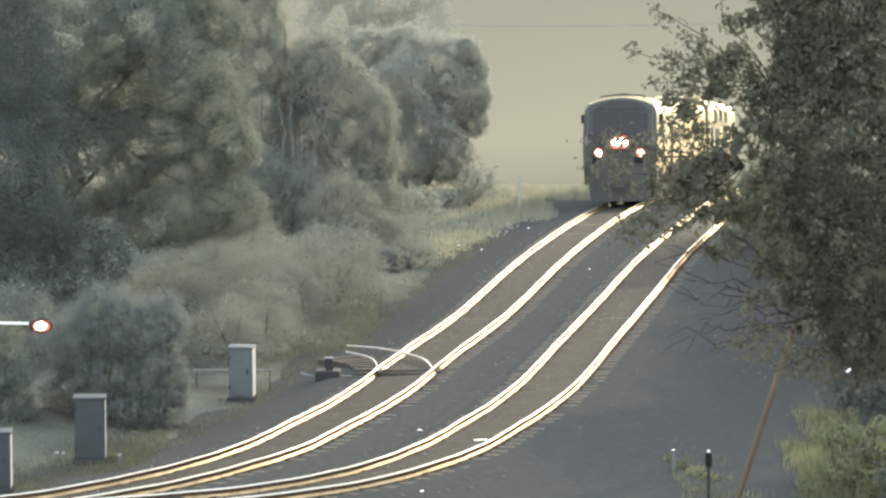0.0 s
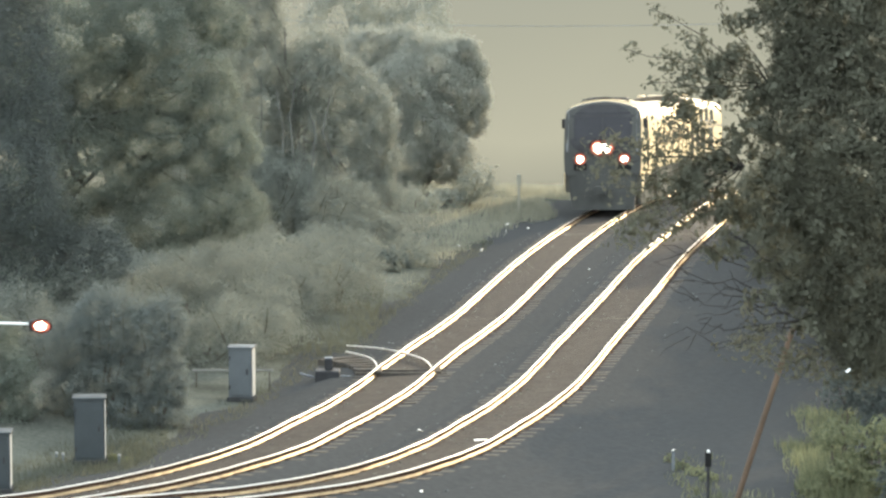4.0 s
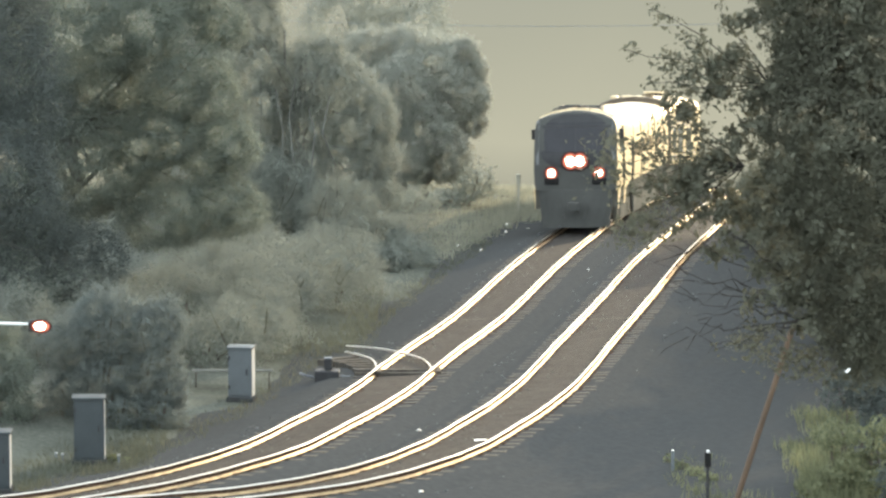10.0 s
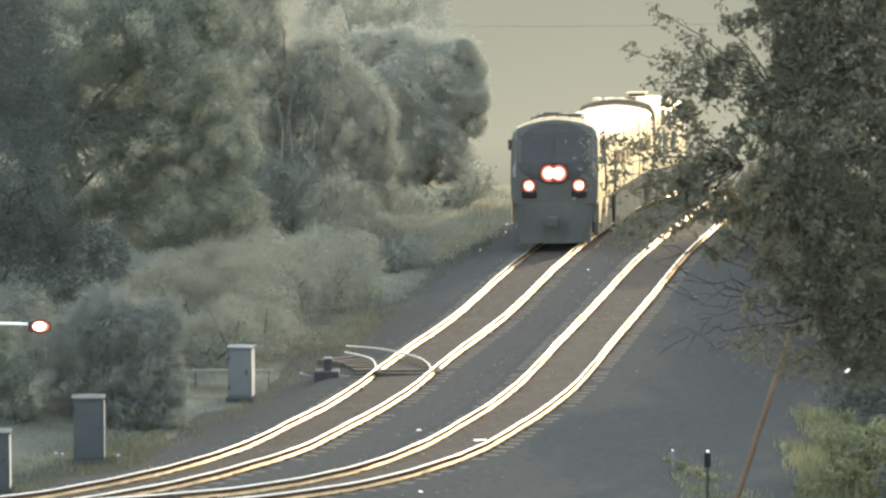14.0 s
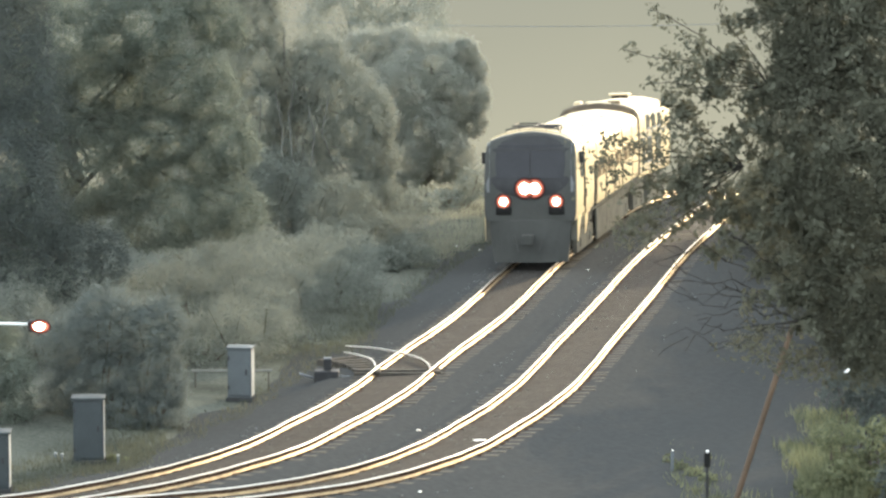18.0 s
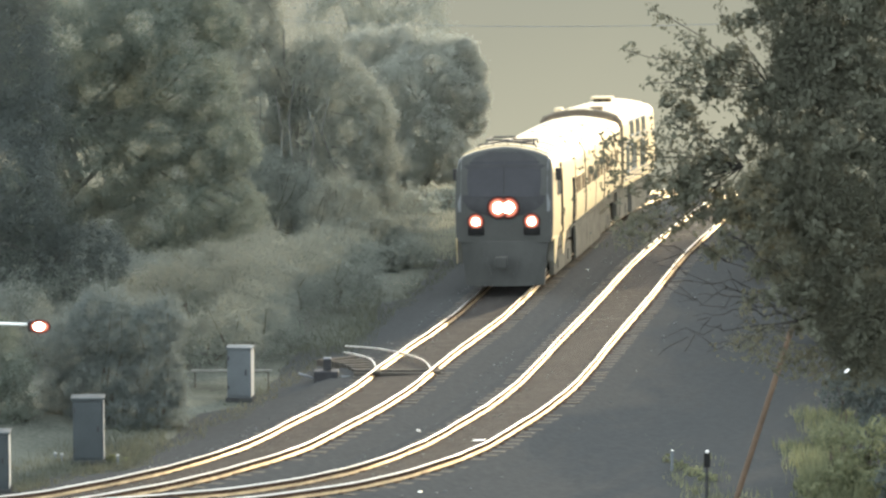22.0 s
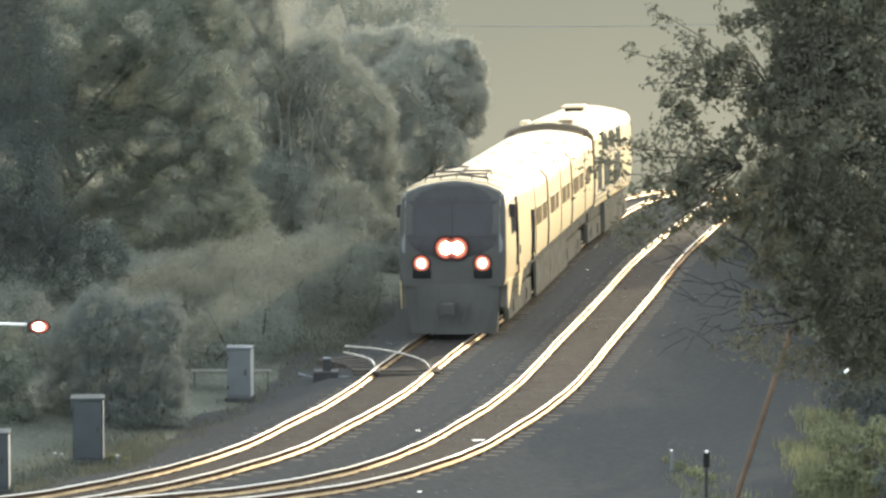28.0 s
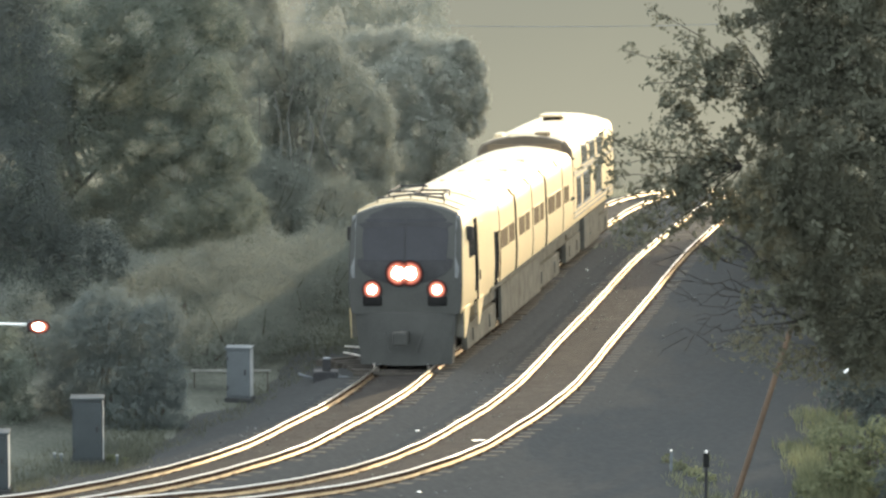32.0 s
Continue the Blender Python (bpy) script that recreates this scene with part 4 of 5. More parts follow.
def near_tree():
    """The dark tree close to the viewer: dense crown, sparse sprays of leaves round its edge."""
    x, y, z0 = 5.9, 40.0, -0.55
    root = empty("tree", pose(x, y, z0))
    tagged(root, "dark backlit broadleaf tree with sparse leafy sprays", "tree")
    rnd = random.Random(31)
    rel = lambda p: Vector((p[0] - x, p[1] - y, p[2] - z0))
    bm = bmesh.new()
    limb(bm, (0, 0, -0.1), rel((5.7, 40, 6.0)), 0.20, 0.15, rnd, 5)
    limb(bm, rel((5.7, 40, 6.0)), rel((4.9, 40, 10.2)), 0.15, 0.05, rnd, 6)
    part("trunk", bm, M_TWIG, root, "dark trunk")
    lumps = [(4.5, 40, 9.7, 1.0, 1), (3.75, 40.1, 10.2, 0.68, 1.0), (4.5, 40, 11.2, 0.75, 0.9), (5.2, 40, 11.4, 0.9, 1), (4.05, 39.9, 8.5, 0.85, 1), (5.0, 40, 10.6, 1.0, 1), (4.9, 40, 8.1, 1.05, 1.1), (5.0, 40, 9.3, 1.3, 1.2), (3.45, 40, 9.3, 0.65, 0.6), (3.3, 40, 8.75, 0.5, 0.5), (3.15, 40.1, 9.9, 0.4, 0.4), (2.95, 40, 9.15, 0.42, 0.28), (4.8, 40, 7.6, 0.55, 0.9), (4.3, 40, 7.95, 0.5, 0.9), (4.95, 40, 7.2, 0.5, 0.9), (4.9, 40, 7.4, 0.55, 1), (3.6, 40, 8.3, 0.5, 0.55), (2.5, 40, 8.55, 0.3, 0.4), (2.75, 40, 9.2, 0.35, 0.3), (2.55, 40, 10.0, 0.3, 0.25), (4.2, 40, 9.2, 0.7, 0.6), (4.1, 40, 10.3, 0.6, 1.0)]
    lumps += [(4.0, 40, 10.9, 0.45, 1.2), (3.85, 40, 11.35, 0.45, 1.2), (4.1, 40, 10.4, 0.45, 1.2), (4.25, 40, 11.5, 0.5, 1.2)]
    dense = [l for l in lumps if l[0] >= 4.4] + lumps[-4:]
    cloud = [leaf_cloud([tuple(rel(l[:3])) + l[3:] for l in lumps], 30000, 0.044, 31, 0.95, 0.2, 0.052, 44), shingled(boughs([tuple(rel(l[:3])) + (l[3] * 0.92, l[4]) for l in dense], 8, 32), 320000, 0.017, 32, 0.95, 0.8)]
    tips = [(2.10, 10.62), (2.38, 11.10), (2.75, 10.75), (3.15, 11.15), (2.3, 10.25), (2.55, 9.85), (1.62, 9.62), (1.85, 9.35), (1.95, 9.15), (2.2, 9.0), (2.05, 8.55), (2.3, 8.42), (2.35, 8.8), (2.5, 9.4), (2.85, 10.35), (2.2, 8.62), (2.6, 8.5), (2.75, 9.9), (2.6, 10.1), (2.45, 9.2)]
    r = np.random.default_rng(8)
    pts = []
    for i, (tx, tz) in enumerate(tips):
        src = min(((l[0], l[2]) for l in lumps[:9]), key=lambda c: (c[0] - tx) ** 2 + (c[1] - tz) ** 2 + (0 if c[0] > tx else 9))
        p, q = rel((src[0], 40, src[1])), rel((tx, 40 + rnd.uniform(-0.4, 0.4), tz))
        bm = bmesh.new()
        limb(bm, p, q, 0.010, 0.003, rnd, 5)
        part("twig", bm, M_TWIG, root)
        for node in range(15):
            f = min(1.0, 0.28 + 0.74 * r.random())
            c = p.lerp(q, f) + Vector((r.normal(), 0, r.normal())) * (0.02 + 0.10 * (1 - f))
            for k in range(9):
                pts.append((c.x + r.normal() * 0.045, c.y + r.normal() * 0.08, c.z + r.normal() * 0.045))
    for k in range(170):
        pts.append(tuple(rel((2.17 + r.normal() * 0.14, 40 + r.normal() * 0.1, 8.52 + r.normal() * 0.10))))
    for k in range(110):
        pts.append(tuple(rel((1.82 + r.normal() * 0.17, 40 + r.normal() * 0.1, 9.28 + r.normal() * 0.22))))
    for bx, bz in ((2.75, 9.75), (2.95, 10.5), (2.6, 9.0), (2.9, 8.75), (3.0, 9.45), (2.7, 10.4), (2.45, 9.6), (3.6, 10.25), (3.75, 10.1), (3.5, 10.4), (3.4, 10.0)):
        for k in range(100):
            pts.append(tuple(rel((bx + r.normal() * 0.13, 40 + r.normal() * 0.2, bz + r.normal() * 0.11))))
    for bx, bz, n, spread in ((3.45, 7.2, 60, 0.12), (3.6, 7.3, 110, 0.14), (3.95, 7.1, 200, 0.16), (3.9, 7.6, 120, 0.2), (4.25, 7.05, 240, 0.18), (4.55, 6.95, 240, 0.18)):
        for k in range(n):
            pts.append(tuple(rel((bx + r.normal() * spread * 1.4, 40 + r.normal() * 0.2, bz + r.normal() * spread * 0.7))))
    cloud.append(leaves_at(np.array(pts), 0.036, r))
    v = np.concatenate([k[0] for k in cloud])
    f = np.concatenate([cloud[0][1], cloud[1][1] + len(cloud[0][0]), cloud[2][1] + len(cloud[0][0]) + len(cloud[1][0])])
    cloud_ob("crown", (v, f), L_NEAR, root, "dark small leaves with gaps between them")
    # lower branches, thinly leaved
    for (px, pz), (qx, qz) in (((4.3, 7.6), (2.55, 7.28)), ((4.1, 7.7), (2.75, 8.0)), ((4.2, 7.5), (3.0, 7.9)), ((4.3, 7.6), (2.45, 8.15)), ((4.0, 7.6), (2.9, 7.55)), ((4.2, 7.8), (2.85, 8.45)), ((4.1, 7.5), (3.05, 7.15)), ((4.4, 7.9), (2.5, 8.4)), ((4.3, 7.7), (2.7, 7.75)), ((4.4, 7.5), (3.3, 7.3)), ((3.9, 8.1), (2.95, 8.75))):
        bm = bmesh.new()
        limb(bm, rel((px, 40, pz)), rel((qx, 40 + rnd.uniform(-0.3, 0.3), qz)), 0.012, 0.002, rnd, 9)
        for k in range(3):
            f = rnd.uniform(0.35, 0.9)
            s0 = rel((px + (qx - px) * f, 40, pz + (qz - pz) * f))
            limb(bm, s0, s0 + Vector((rnd.uniform(-0.4, -0.1), rnd.uniform(-0.2, 0.2), rnd.uniform(-0.22, 0.26))), 0.006, 0.002, rnd, 4)
        part("branch", bm, M_TWIG, root, "bare thin branch with fine side twigs")
    return root


near = near_tree()
# a small white scrap, added to imitate a bright glint among the leaves
glint_mesh = bmesh.new()
loft(glint_mesh, [[(u, -v * 0.5, 0.012 * math.sin(u * 30 + v * 20)) for v in (-0.03, 0, 0.03)] for u in (-0.03, -0.015, 0, 0.015, 0.03)], closed=False)
scrap = part("glint_scrap", glint_mesh, M_GLINT, near, "small white scrap imitating a glint among the leaves")
scrap.matrix_world = look((0, 0, 0), (0, 0.9, -0.5), 40).copy()
scrap.location = (4.6 - 5.9, 39.4 - 40.0, 7.02 + 0.55)

# a belt of shrubs added behind the near tree to shade the verge
for k in (0, 3, 4, 5, 6, 7, 8, 9, 10):
    yy = 66 + k * 6.0
    bush("dense dark shrub added to shade the verge", lumps_in(50 + k, 8, 11.4, 13.4, yy - 3.2, yy + 3.2, 0.5, 4.6 if 80 < yy < 99 else 2.3, 1.2, 1.5), 12000, 0.10, L_NEAR, 60 + k)


def grass(name, label, regions, seed, mat):
    """Blades in tufts over plan rectangles (x0, x1, y0, y1, count, height)."""
    r = np.random.default_rng(seed)
    vs, fs = [], []
    for x0, x1, y0, y1, cnt, h in regions:
        n = cnt
        px, py = r.uniform(x0, x1, n), r.uniform(y0, y1, n)
        tuft = r.normal(size=(n // 9 + 1, 2)).repeat(9, 0)[:n] * 0.12
        px, py = px + tuft[:, 0], py + tuft[:, 1]
        hh = h * (0.5 + 0.8 * r.random(n))
        ang, ln = r.uniform(0, 6.28, n), r.normal(0, 0.25, n)
        for x, y, k, a, e in zip(px, py, hh, ang, ln):
            z = crest(y) - 0.56
            ca, sa = math.cos(a) * 0.02, math.sin(a) * 0.02
            i = len(vs)
            vs += [(x - ca, y - sa, z), (x + ca, y + sa, z), (x + e * k, y + e * k * 0.5, z + k)]
            fs.append((i, i + 1, i + 2))
    ob = cloud_ob(name, (np.array(vs), np.array(fs)), mat)
    tagged(ob, label, "grass", kind="stuff")


grass("grass", "pale dry grass and weeds along the embankment", [(-9, -7.0, 83, 94, 3000, 0.45), (-7, -1.9, 97, 112, 6000, 0.25), (-12, -8.6, 74.5, 80, 3500, 0.22), (-10, -6.6, 77, 83, 4000, 0.25)], 41, L_GRASS)
# Pale blades cover the far ground to imitate haze over it.
grass("grass", "grass on the far crest of the line, paled to imitate haze", [(-3.5, -0.2, 118, 122, 1100, 0.22), (-3.8, 0.4, 121, 125, 1500, 0.26), (-4, 0.9, 124, 128, 1700, 0.3), (-4, 1.5, 127, 131, 1900, 0.32), (-4, 2.1, 130, 135, 2200, 0.35), (-4, 2.7, 134, 140, 2400, 0.38), (-4, 4.5, 138, 162, 11000, 0.45), (-5, 9.0, 160, 188, 14000, 0.7), (-2.6, -0.9, 112, 119, 500, 0.15)], 43, L_PALED)
grass("grass", "sunlit yellow-green grass by the gravel verge", [(5.05, 5.3, 75.4, 77.2, 50, 0.26), (5.3, 5.6, 73.4, 75.4, 60, 0.3), (5.5, 5.95, 71.0, 73.4, 110, 0.36), (7.8, 9.2, 70.2, 76, 1500, 0.5), (7.9, 8.9, 71, 76, 600, 0.8), (5.6, 7.0, 70.2, 74.5, 400, 0.25), (7.9, 9.3, 75.5, 81, 1600, 0.35), (8.8, 10.2, 81, 86.5, 1500, 0.3), (5.1, 5.7, 79.5, 82.5, 80, 0.14), (5.6, 6.4, 75, 79.5, 160, 0.2)], 42, L_BUSH)


# ---------------------------------------------------------------- lineside things
def cabinet(x, y, w, d, h, turn, lean, label, paint=None):
    paint = paint or M_CAB
    root = empty("relay_cabinet", pose(x, y, crest(y) - 0.52, lean, 0, turn))
    tagged(root, label, "cabinet", "lineside cabinets")
    part("plinth", boxed(-w / 2 - 0.05, w / 2 + 0.05, -d / 2 - 0.05, d / 2 + 0.05, -0.08, 0.14, bevel=0.02), M_BALLAST, root, "grey concrete plinth")
    part("body", boxed(-w / 2, w / 2, -d / 2, d / 2, 0.14, h - 0.06, bevel=0.015), paint, root, "grey steel cabinet body")
    bm = bmesh.new()
    loft(bm, [[(-w / 2 - 0.04, -d / 2 - 0.05, h - 0.06), (w / 2 + 0.04, -d / 2 - 0.05, h - 0.06), (w / 2 + 0.04, d / 2 + 0.05, h - 0.06), (-w / 2 - 0.04, d / 2 + 0.05, h - 0.06)],
              [(-w / 2 - 0.04, -d / 2 - 0.05, h - 0.02), (w / 2 + 0.04, -d / 2 - 0.05, h - 0.02), (w / 2 + 0.04, d / 2 + 0.05, h - 0.02), (-w / 2 - 0.04, d / 2 + 0.05, h - 0.02)],
              [(-w / 2 + 0.08, -d / 2 + 0.1, h - 0.002), (w / 2 - 0.08, -d / 2 + 0.1, h - 0.002), (w / 2 - 0.08, d / 2 - 0.1, h - 0.002), (-w / 2 + 0.08, d / 2 - 0.1, h - 0.002)]])
    bmesh.ops.recalc_face_normals(bm, faces=bm.faces)
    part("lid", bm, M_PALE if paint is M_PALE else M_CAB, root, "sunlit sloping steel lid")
    # Bright sheet on one side only: a sunlit edge put into its colour.
    part("side_panel", boxed(w / 2 + 0.002, w / 2 + 0.016, -d / 2 + 0.02, d / 2 - 0.02, 0.16, h - 0.08, bevel=0.003), M_EDGE, root, "galvanised side sheet brightened to imitate a sunlit edge")
    door = part("door", boxed(-w / 2 + 0.04, w / 2 - 0.04, -d / 2 - 0.02, -d / 2 + 0.01, 0.2, h - 0.12, bevel=0.006), paint, root, "grey steel door")
    part("handle", boxed(w / 2 - 0.14, w / 2 - 0.10, -d / 2 - 0.05, -d / 2 - 0.015, h * 0.5, h * 0.5 + 0.14, bevel=0.008), M_DARK, door)
    for z in (0.35, h - 0.35):
        part("hinge", boxed(-w / 2 + 0.01, -w / 2 + 0.05, -d / 2 - 0.035, -d / 2 - 0.01, z, z + 0.1, bevel=0.006), M_DARK, door)


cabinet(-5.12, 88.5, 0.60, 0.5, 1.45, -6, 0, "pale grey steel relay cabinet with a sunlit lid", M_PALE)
cabinet(-8.0, 78.6, 0.68, 0.5, 1.60, 4, 1.0, "shaded grey steel relay cabinet in front of a dark bush")
cabinet(-9.63, 74.8, 0.60, 0.5, 1.40, 3, 1.0, "blue-grey steel relay cabinet close to the rails")


def arm_lamp():
    """A lamp on a long horizontal arm; its post stands out of sight among the trees."""
    x, y, z = -9.45, 82.0, 2.25
    root = empty("arm_lamp", pose(x - 2.2, y, crest(y) - 0.52))
    tagged(root, "glowing signal lamp at the end of a horizontal arm", "signal lamp")
    h = z - crest(y) + 0.52
    part("post", tube(bmesh.new(), (0, 0, -0.1), (0, 0, h + 0.3), 0.07, seg=12), M_STEEL, root, "galvanised post")
    # White colour imitates the sunlight on this metal arm.
    part("arm", tube(bmesh.new(), (0, 0, h + 0.08), (2.0, 0, h + 0.02), 0.034, seg=10), M_GLINT, root, "metal arm coloured white to imitate sunlight")
    hd = part("lamp_head", boxed(1.90, 2.30, -0.14, 0.14, h - 0.14, h + 0.12, bevel=0.05), M_DARK, root)
    bm = bmesh.new()
    bmesh.ops.create_uvsphere(bm, u_segments=16, v_segments=8, radius=1, matrix=Matrix.Translation((2.18, -0.14, h - 0.01)) @ Matrix.Diagonal((0.14, 0.06, 0.10, 1)))
    smooth(part("lens", bm, M_LAMP, hd, "bright warm lens"))
    # The same painted glow halo surrounds this lens.
    halo = part("lens_halo", tube(bmesh.new(), (0, 0, 0), (0, 0.2, 0), 1.0, 0.8, seg=24), M_HALO, hd)
    halo.location, halo.scale = (2.2, -0.155, h - 0.01), (0.26, 0.2, 0.17)


arm_lamp()


def guy_guard():
    root = empty("guy_wire_guard", pose(6.05, 71.6, -0.5))
    tagged(root, "faded orange plastic guard on a slanting guy wire", "guy wire")
    a, b = Vector((-0.1, 0, -0.05)), Vector((1.24, 0.5, 4.0))
    part("guard", tube(bmesh.new(), a, b, 0.062, 0.058, 10), M_ORANGE, root)
    part("wire", tube(bmesh.new(), b, b + (b - a) * 1.2, 0.012, seg=6), M_DARK, root)
    part("anchor", tube(bmesh.new(), (-0.13, 0, -0.1), (-0.1, 0, 0.1), 0.03, seg=8), M_STEEL, root)


guy_guard()


def marker_post():
    root = empty("marker_post", pose(5.55, 72.4, -0.52))
    tagged(root, "thin marker post with a black cap", "post")
    part("post", tube(bmesh.new(), (0, 0, -0.1), (0, 0, 1.15), 0.035, seg=10), M_DARK, root)
    # White tip paints the glint on top of the cap.
    part("tip", boxed(-0.03, 0.03, -0.04, 0.02, 1.28, 1.33, bevel=0.012), M_GLINT, root, "white tip painted as a glint")
    part("cap", boxed(-0.065, 0.065, -0.05, 0.05, 0.98, 1.28, bevel=0.02), M_BLACK, root, "black plastic cap")


marker_post()


def switch_stand():
    root = empty("switch_machine", pose(-3.05, 91.4, -0.52))
    tagged(root, "low dark switch machine beside the turnout", "switch machine")
    part("case", boxed(-0.3, 0.35, -0.3, 0.3, 0.05, 0.42, bevel=0.04), M_DARK, root)
    part("mast", boxed(-0.06, 0.16, -0.08, 0.08, 0.42, 0.72, bevel=0.03), M_DARK, root)
    part("lid", boxed(-0.05, 0.15, -0.09, 0.09, 0.72, 0.75, bevel=0.01), M_STEEL, root, "glinting steel lid")
    part("rod", tube(bmesh.new(), (0.3, 0, 0.24), (2.0, -0.2, 0.24), 0.03, seg=8), M_STEEL, root)
    part("lever", tube(bmesh.new(), (-0.3, 0, 0.2), (-0.7, -0.1, 0.34), 0.03, seg=8), M_STEEL, root)


switch_stand()


def low_rail():
    root = empty("low_barrier", pose(-5.9, 90.2, -0.5))
    tagged(root, "low wooden barrier rail on short posts", "barrier")
    part("bar", boxed(-0.6, 1.5, -0.025, 0.025, 0.52, 0.58, bevel=0.008), M_STEM, root)
    for x in (-0.5, 0.45, 1.4):
        part("post", boxed(x - 0.018, x + 0.018, 0.02, 0.06, -0.1, 0.54, bevel=0.006), M_TIE, root)


low_rail()


def line_post(x, y, h, w, label):
    root = empty("lineside_post", pose(x, y, crest(y) - 0.52))
    tagged(root, label, "post")
    part("post", boxed(-w / 2, w / 2, -w / 2, w / 2, -0.1, h, bevel=0.015), M_PALEWOOD, root)
    part("plate", boxed(-w * 0.9, w * 0.9, -w / 2 - 0.03, -w / 2 - 0.004, h * 0.72, h * 0.98, bevel=0.008), M_PALEWOOD, root)


line_post(3.15, 144.5, 1.7, 0.11, "weathered wooden lineside post in the haze")


def cable(x0, y0, z0, x1, y1, z1, sag, label):
    bm = bmesh.new()
    pts = [Vector((x0 + (x1 - x0) * i / 24, y0 + (y1 - y0) * i / 24, z0 + (z1 - z0) * i / 24 - sag * 4 * (i / 24) * (1 - i / 24))) for i in range(25)]
    sweep(bm, pts, [0.013] * 25)
    tagged(mesh_ob("overhead_cable", bm, M_STEEL), label, "cable")


cable(-30, 165, 8.2, 40, 165, 8.2, 2.1, "thin dark overhead cable strung across the line")


def edge_weeds():
    """Thin weeds on the line where the stone bed runs out into the grass."""
    r = np.random.default_rng(46)
    vs, fs = [], []
    for k in range(5200):
        s = r.uniform(at_y(LINE_A, 128), at_y(LINE_A, 73))
        p, d = on_line(LINE_A, s)
        side = Vector((-d.y, d.x, 0))
        clump = noise.noise((s * 0.6, 3.1, 0)) * 0.5
        c = p - side * (2.9 + clump + abs(r.normal()) * 0.55)
        h, a, e = r.uniform(0.06, 0.22), r.uniform(0, 6.28), r.normal() * 0.35
        ca, sa = math.cos(a) * 0.022, math.sin(a) * 0.022
        z, i = p.z - 0.56, len(vs)
        vs += [(c.x - ca, c.y - sa, z), (c.x + ca, c.y + sa, z), (c.x + e * h, c.y + e * h * 0.5, z + h)]
        fs.append((i, i + 1, i + 2))
    tagged(cloud_ob("weeds", (np.array(vs), np.array(fs)), L_GRASS), "thin grey-green weeds at the edge of the ballast", "weeds", kind="stuff")


edge_weeds()


def scatter_stones():
    """Loose crushed stones on the bed, most of them between and beside the rails."""
    r = random.Random(77)
    vs, fs = [], []
    base = [(-1, -1, -0.6), (1, -0.8, -0.5), (0.9, 1, -0.6), (-0.8, 0.9, -0.5), (-0.6, -0.7, 0.6), (0.7, -0.5, 0.7), (0.5, 0.7, 0.5), (-0.6, 0.6, 0.7)]
    quads = [(0, 3, 2, 1), (4, 5, 6, 7), (0, 1, 5, 4), (1, 2, 6, 5), (2, 3, 7, 6), (3, 0, 4, 7)]
    for i in range(1500):
        s = r.uniform(at_y(LINE_A, 130), len(LINE_A) * 0.25 - 3)
        p, d = on_line(LINE_A, s)
        side = Vector((-d.y, d.x, 0))
        off = r.uniform(-1.8, 5.9)
        c = p + side * off
        z = p.z - (0.18 if (-1.5 < off < 1.5 or 2.6 < off < 5.4) else 0.255) + 0.01
        k = r.uniform(0.018, 0.035)
        a = r.uniform(0, 6.28)
        ca, sa = math.cos(a), math.sin(a)
        i0 = len(vs)
        for x, y, zz in base:
            x, y, zz = x * k * r.uniform(0.7, 1.2), y * k * r.uniform(0.7, 1.2), zz * k * 0.6 - 0.008
            vs.append((c.x + x * ca - y * sa, c.y + x * sa + y * ca, z + zz))
        fs += [tuple(i0 + q for q in f) for f in quads]
    me = bpy.data.meshes.new("ballast_stones")
    me.from_pydata(vs, [], fs)
    me.materials.append(M_STONE)
    tagged(new("ballast_stones", me), "loose grey crushed stones on the track bed", "stones", kind="stuff")


scatter_stones()


def glint(x, y, lift=0.05, size=0.05):
    """A scrap of bright metal lying by the line."""
    root = mesh_ob("metal_scrap", boxed(-size, size, -size * 0.7, size * 0.7, 0, size * 1.1, bevel=size * 0.45), M_CHROME)
    root.matrix_world = pose(x, y, crest(y) - lift, random.uniform(-15, 15), random.uniform(-15, 15), random.uniform(0, 90))
    tagged(root, "small glinting scrap of metal on the stones", "scrap metal", "scraps by the line")


M_CHROME = material("bright_scrap_metal", (0.9, 0.88, 0.82), 0.25, 1.0, vary=0.05, scale=9, fine=30, bump=0.1)
for gx, gy in ((2.35, 128.2), (3.2, 130.0), (2.45, 132.0), (0.55, 122.3), (1.34, 120.8), (4.8, 114.2), (-0.55, 81.2), (-0.45, 72.8)):
    glint(gx, gy, 0.17)


def plate(x, y, turn):
    ob = mesh_ob("steel_plate", boxed(-0.16, 0.16, -0.05, 0.05, 0, 0.02, bevel=0.006), M_CHROME)
    ob.matrix_world = pose(x, y, crest(y) - 0.17, 4, 0, turn)
    tagged(ob, "flat bright steel plate lying on a tie", "steel plate")


plate(0.88, 79.9, 12)


def switch_rods():
    root = empty("switch_rods", pose(-0.95, 91.3, -0.16))
    tagged(root, "dark steel rods linking the switch rails", "switch rods")
    for dy in (-0.35, 0.25):
        part("rod", boxed(-1.35, 1.05, dy - 0.06, dy + 0.06, -0.02, 0.05, bevel=0.015), M_TIE, root)
    for dx in (-0.78, 0.78):
        part("clamp", boxed(dx - 0.13, dx + 0.13, -0.45, 0.35, 0.0, 0.10, bevel=0.02), M_TIE, root)


switch_rods()


def stake(x, y, h, label):
    root = empty("stake", pose(x, y, crest(y) - 0.52))
    tagged(root, label, "stake", "stakes by the cabinet")
    part("shaft", boxed(-0.03, 0.03, -0.02, 0.02, -0.1, h, bevel=0.006), M_STEEL, root)
    part("cap", boxed(-0.035, 0.035, -0.03, 0.03, h, h + 0.04, bevel=0.01), M_EDGE if h < 0.3 else M_CHROME, root, "pale cap")


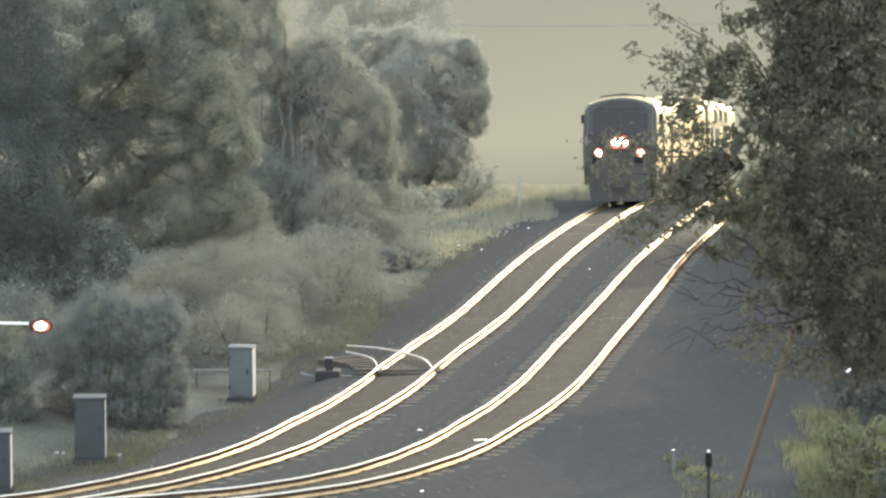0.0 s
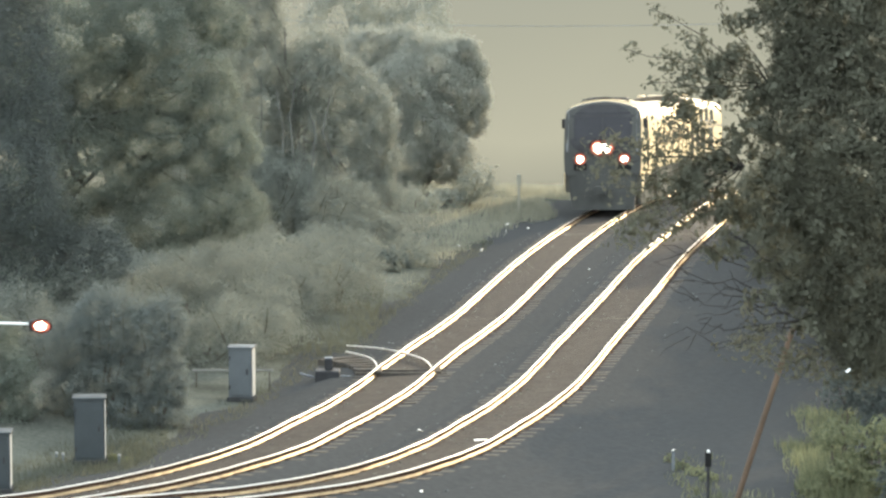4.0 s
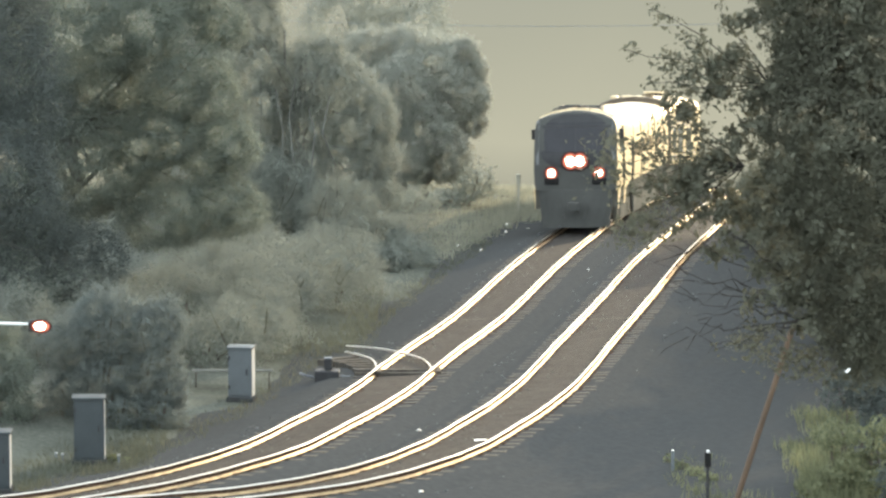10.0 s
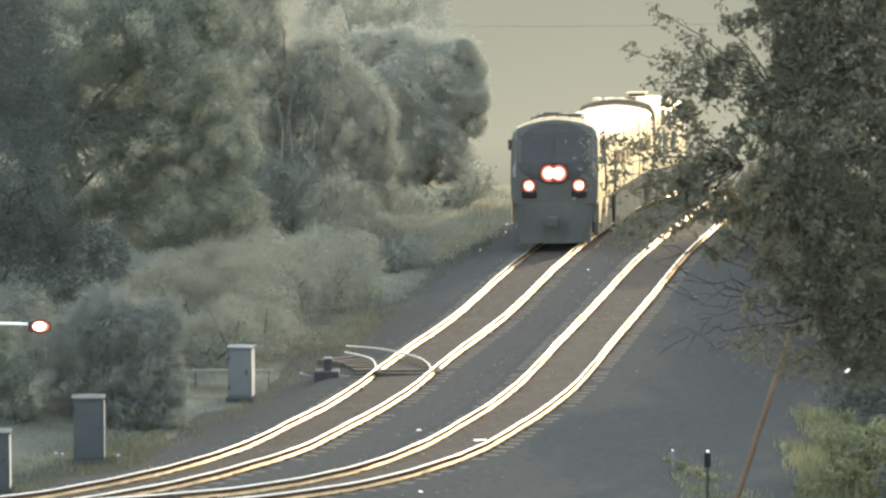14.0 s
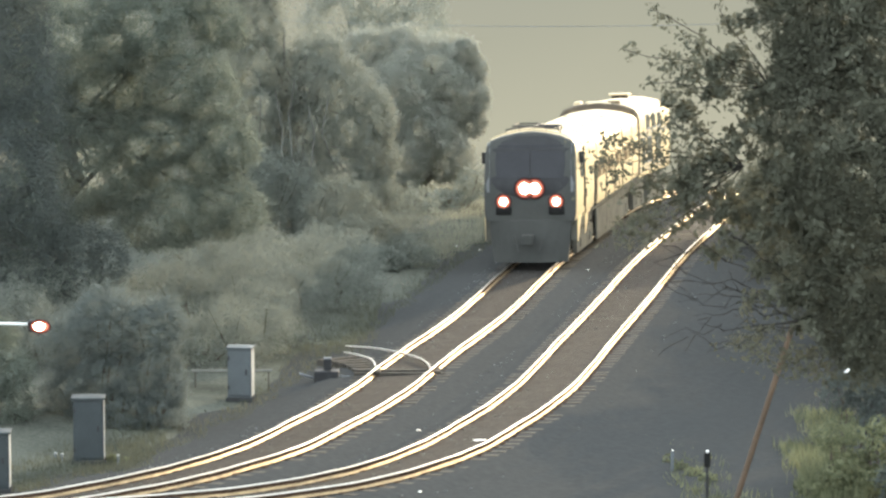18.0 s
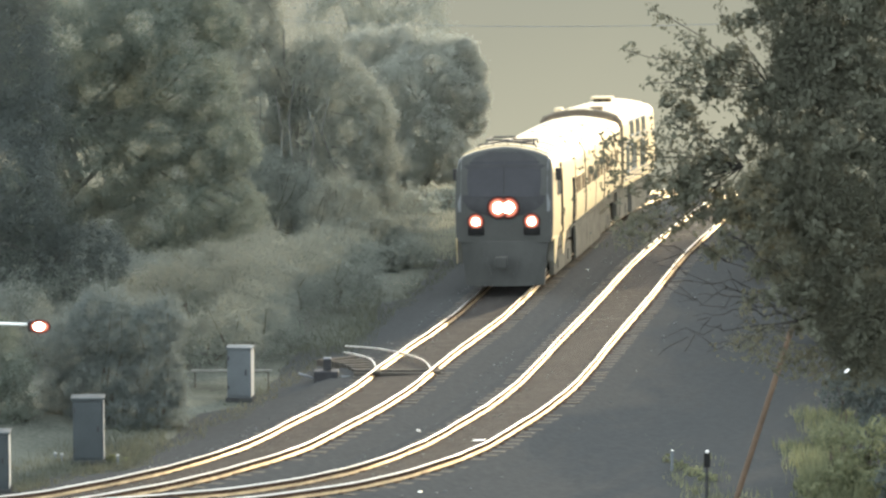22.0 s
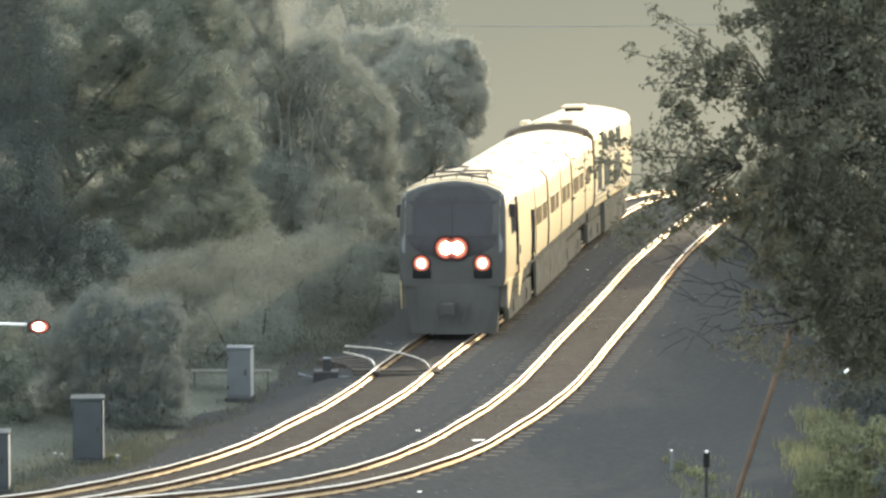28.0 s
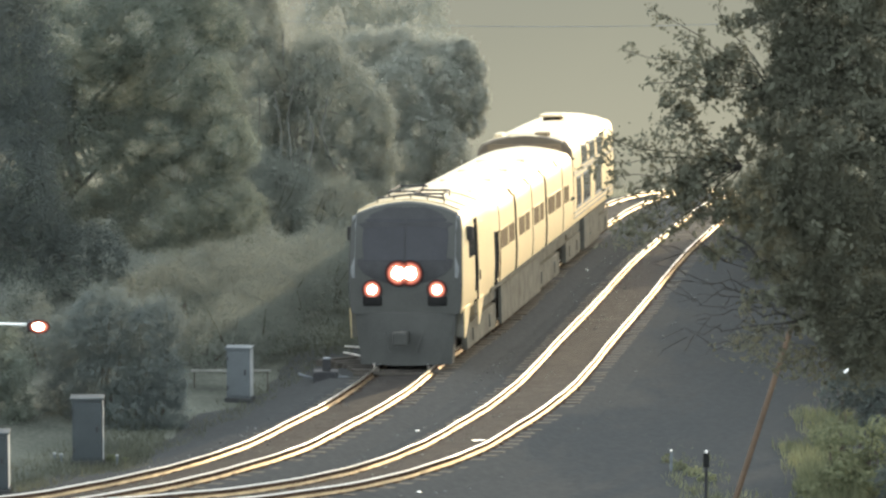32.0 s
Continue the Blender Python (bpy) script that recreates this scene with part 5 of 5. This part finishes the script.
for sx, sy in ((-8.62, 78.7), (-8.78, 78.8), (-7.33, 78.5)):
    stake(sx, sy, 0.22, "short pale stake in the grass")
stake(5.15, 77.4, 0.5, "short stake with a bright cap on the verge")


def build_bird():
    root = empty("bird")
    root.scale = (1.3, 1.3, 1.3)
    tagged(root, "small dark bird in flight", "bird")
    bm = bmesh.new()
    loft(bm, [[(r * math.cos(k * math.tau / 8), y, r * 0.85 * math.sin(k * math.tau / 8)) for k in range(8)] for y, r in ((0.19, 0.006), (0.16, 0.022), (0.12, 0.030), (0.09, 0.034), (0.02, 0.045), (-0.06, 0.035), (-0.12, 0.015))])
    smooth(part("body", bm, M_BLACK, root), 60)
    bm = bmesh.new()
    loft(bm, [[(-0.012, -0.11, 0), (0.012, -0.11, 0), (0.012, -0.11, 0.01), (-0.012, -0.11, 0.01)], [(-0.035, -0.22, 0), (0.035, -0.22, 0), (0.035, -0.22, 0.006), (-0.035, -0.22, 0.006)]])
    part("tail", bm, M_BLACK, root)
    wings = []
    for sx in (-1, 1):
        bm = bmesh.new()
        loft(bm, [[(0, 0.08, 0), (0, -0.06, 0), (0, -0.06, 0.012), (0, 0.08, 0.014)], [(sx * 0.12, 0.09, 0.01), (sx * 0.12, -0.05, 0.01), (sx * 0.12, -0.05, 0.018), (sx * 0.12, 0.09, 0.02)], [(sx * 0.24, 0.02, 0), (sx * 0.24, -0.05, 0), (sx * 0.24, -0.05, 0.004), (sx * 0.24, 0.02, 0.005)]])
        bmesh.ops.recalc_face_normals(bm, faces=bm.faces)
        w = part("wing", bm, M_BLACK, root)
        wings.append((w, sx))
    return root, wings


bird, bird_wings = build_bird()


# ---------------------------------------------------------------- what moves
def ride(s_front, a_front, a_rear, line=LINE_A):
    """Pose of a car whose trucks stand a_front and a_rear metres behind its own front end, itself s_front metres along the line."""
    p, q = on_line(line, s_front - a_front)[0], on_line(line, s_front - a_rear)[0]
    d = (p - q).normalized()
    x = d.cross(Vector((0, 0, 1))).normalized()
    z = x.cross(d)
    m = Matrix((x, d, z)).transposed().to_4x4()
    return Matrix.Translation(p + d * a_front) @ m @ pose(0, 0, 0, 0, LEAN, 0)


LEAN = 1.2
SPEED = 1.632
S_START = at_y(LINE_A, 143.4)


def motions():
    times = [float(t) for t in range(0, 33)]
    walk(loco, [(t, ride(S_START + SPEED * t, 4.3, 17.0)) for t in times])
    walk(coach, [(t, ride(S_START + SPEED * t - LOCO_LEN - 0.6, 1.9, CAR_LEN - 1.9)) for t in times])
    for w, dy, radius in WHEELS:
        rows, t = [], 0.0
        while t <= 32.001:
            rows.append((t, pose(0, dy, radius, -math.degrees(SPEED * t / radius))))
            t += 0.4
        walk(w, rows)
    # the bird crosses from one side to the other, dropping a little, and flies on
    rows = []
    for t in (0.0, 2.0, 2.6, 2.8, 3.0, 3.2, 3.4, 4.0, 6.0, 12.0, 22.0, 32.0):
        drop = max(-1.6, min(1.6, -3.1 * (t - 3.0)))
        rows.append((t, pose(-0.42 - 17.4 * (t - 3.0), 60, 5.16 + drop, -8 if abs(t - 3) < 0.5 else 0, 0, 90)))
    walk(bird, rows)
    for w, sx in bird_wings:
        walk(w, [(k * 0.2, pose(sx * 0.03, 0, 0.02, 0, -sx * (14 if k % 2 else -26), 0)) for k in range(161)])


motions()
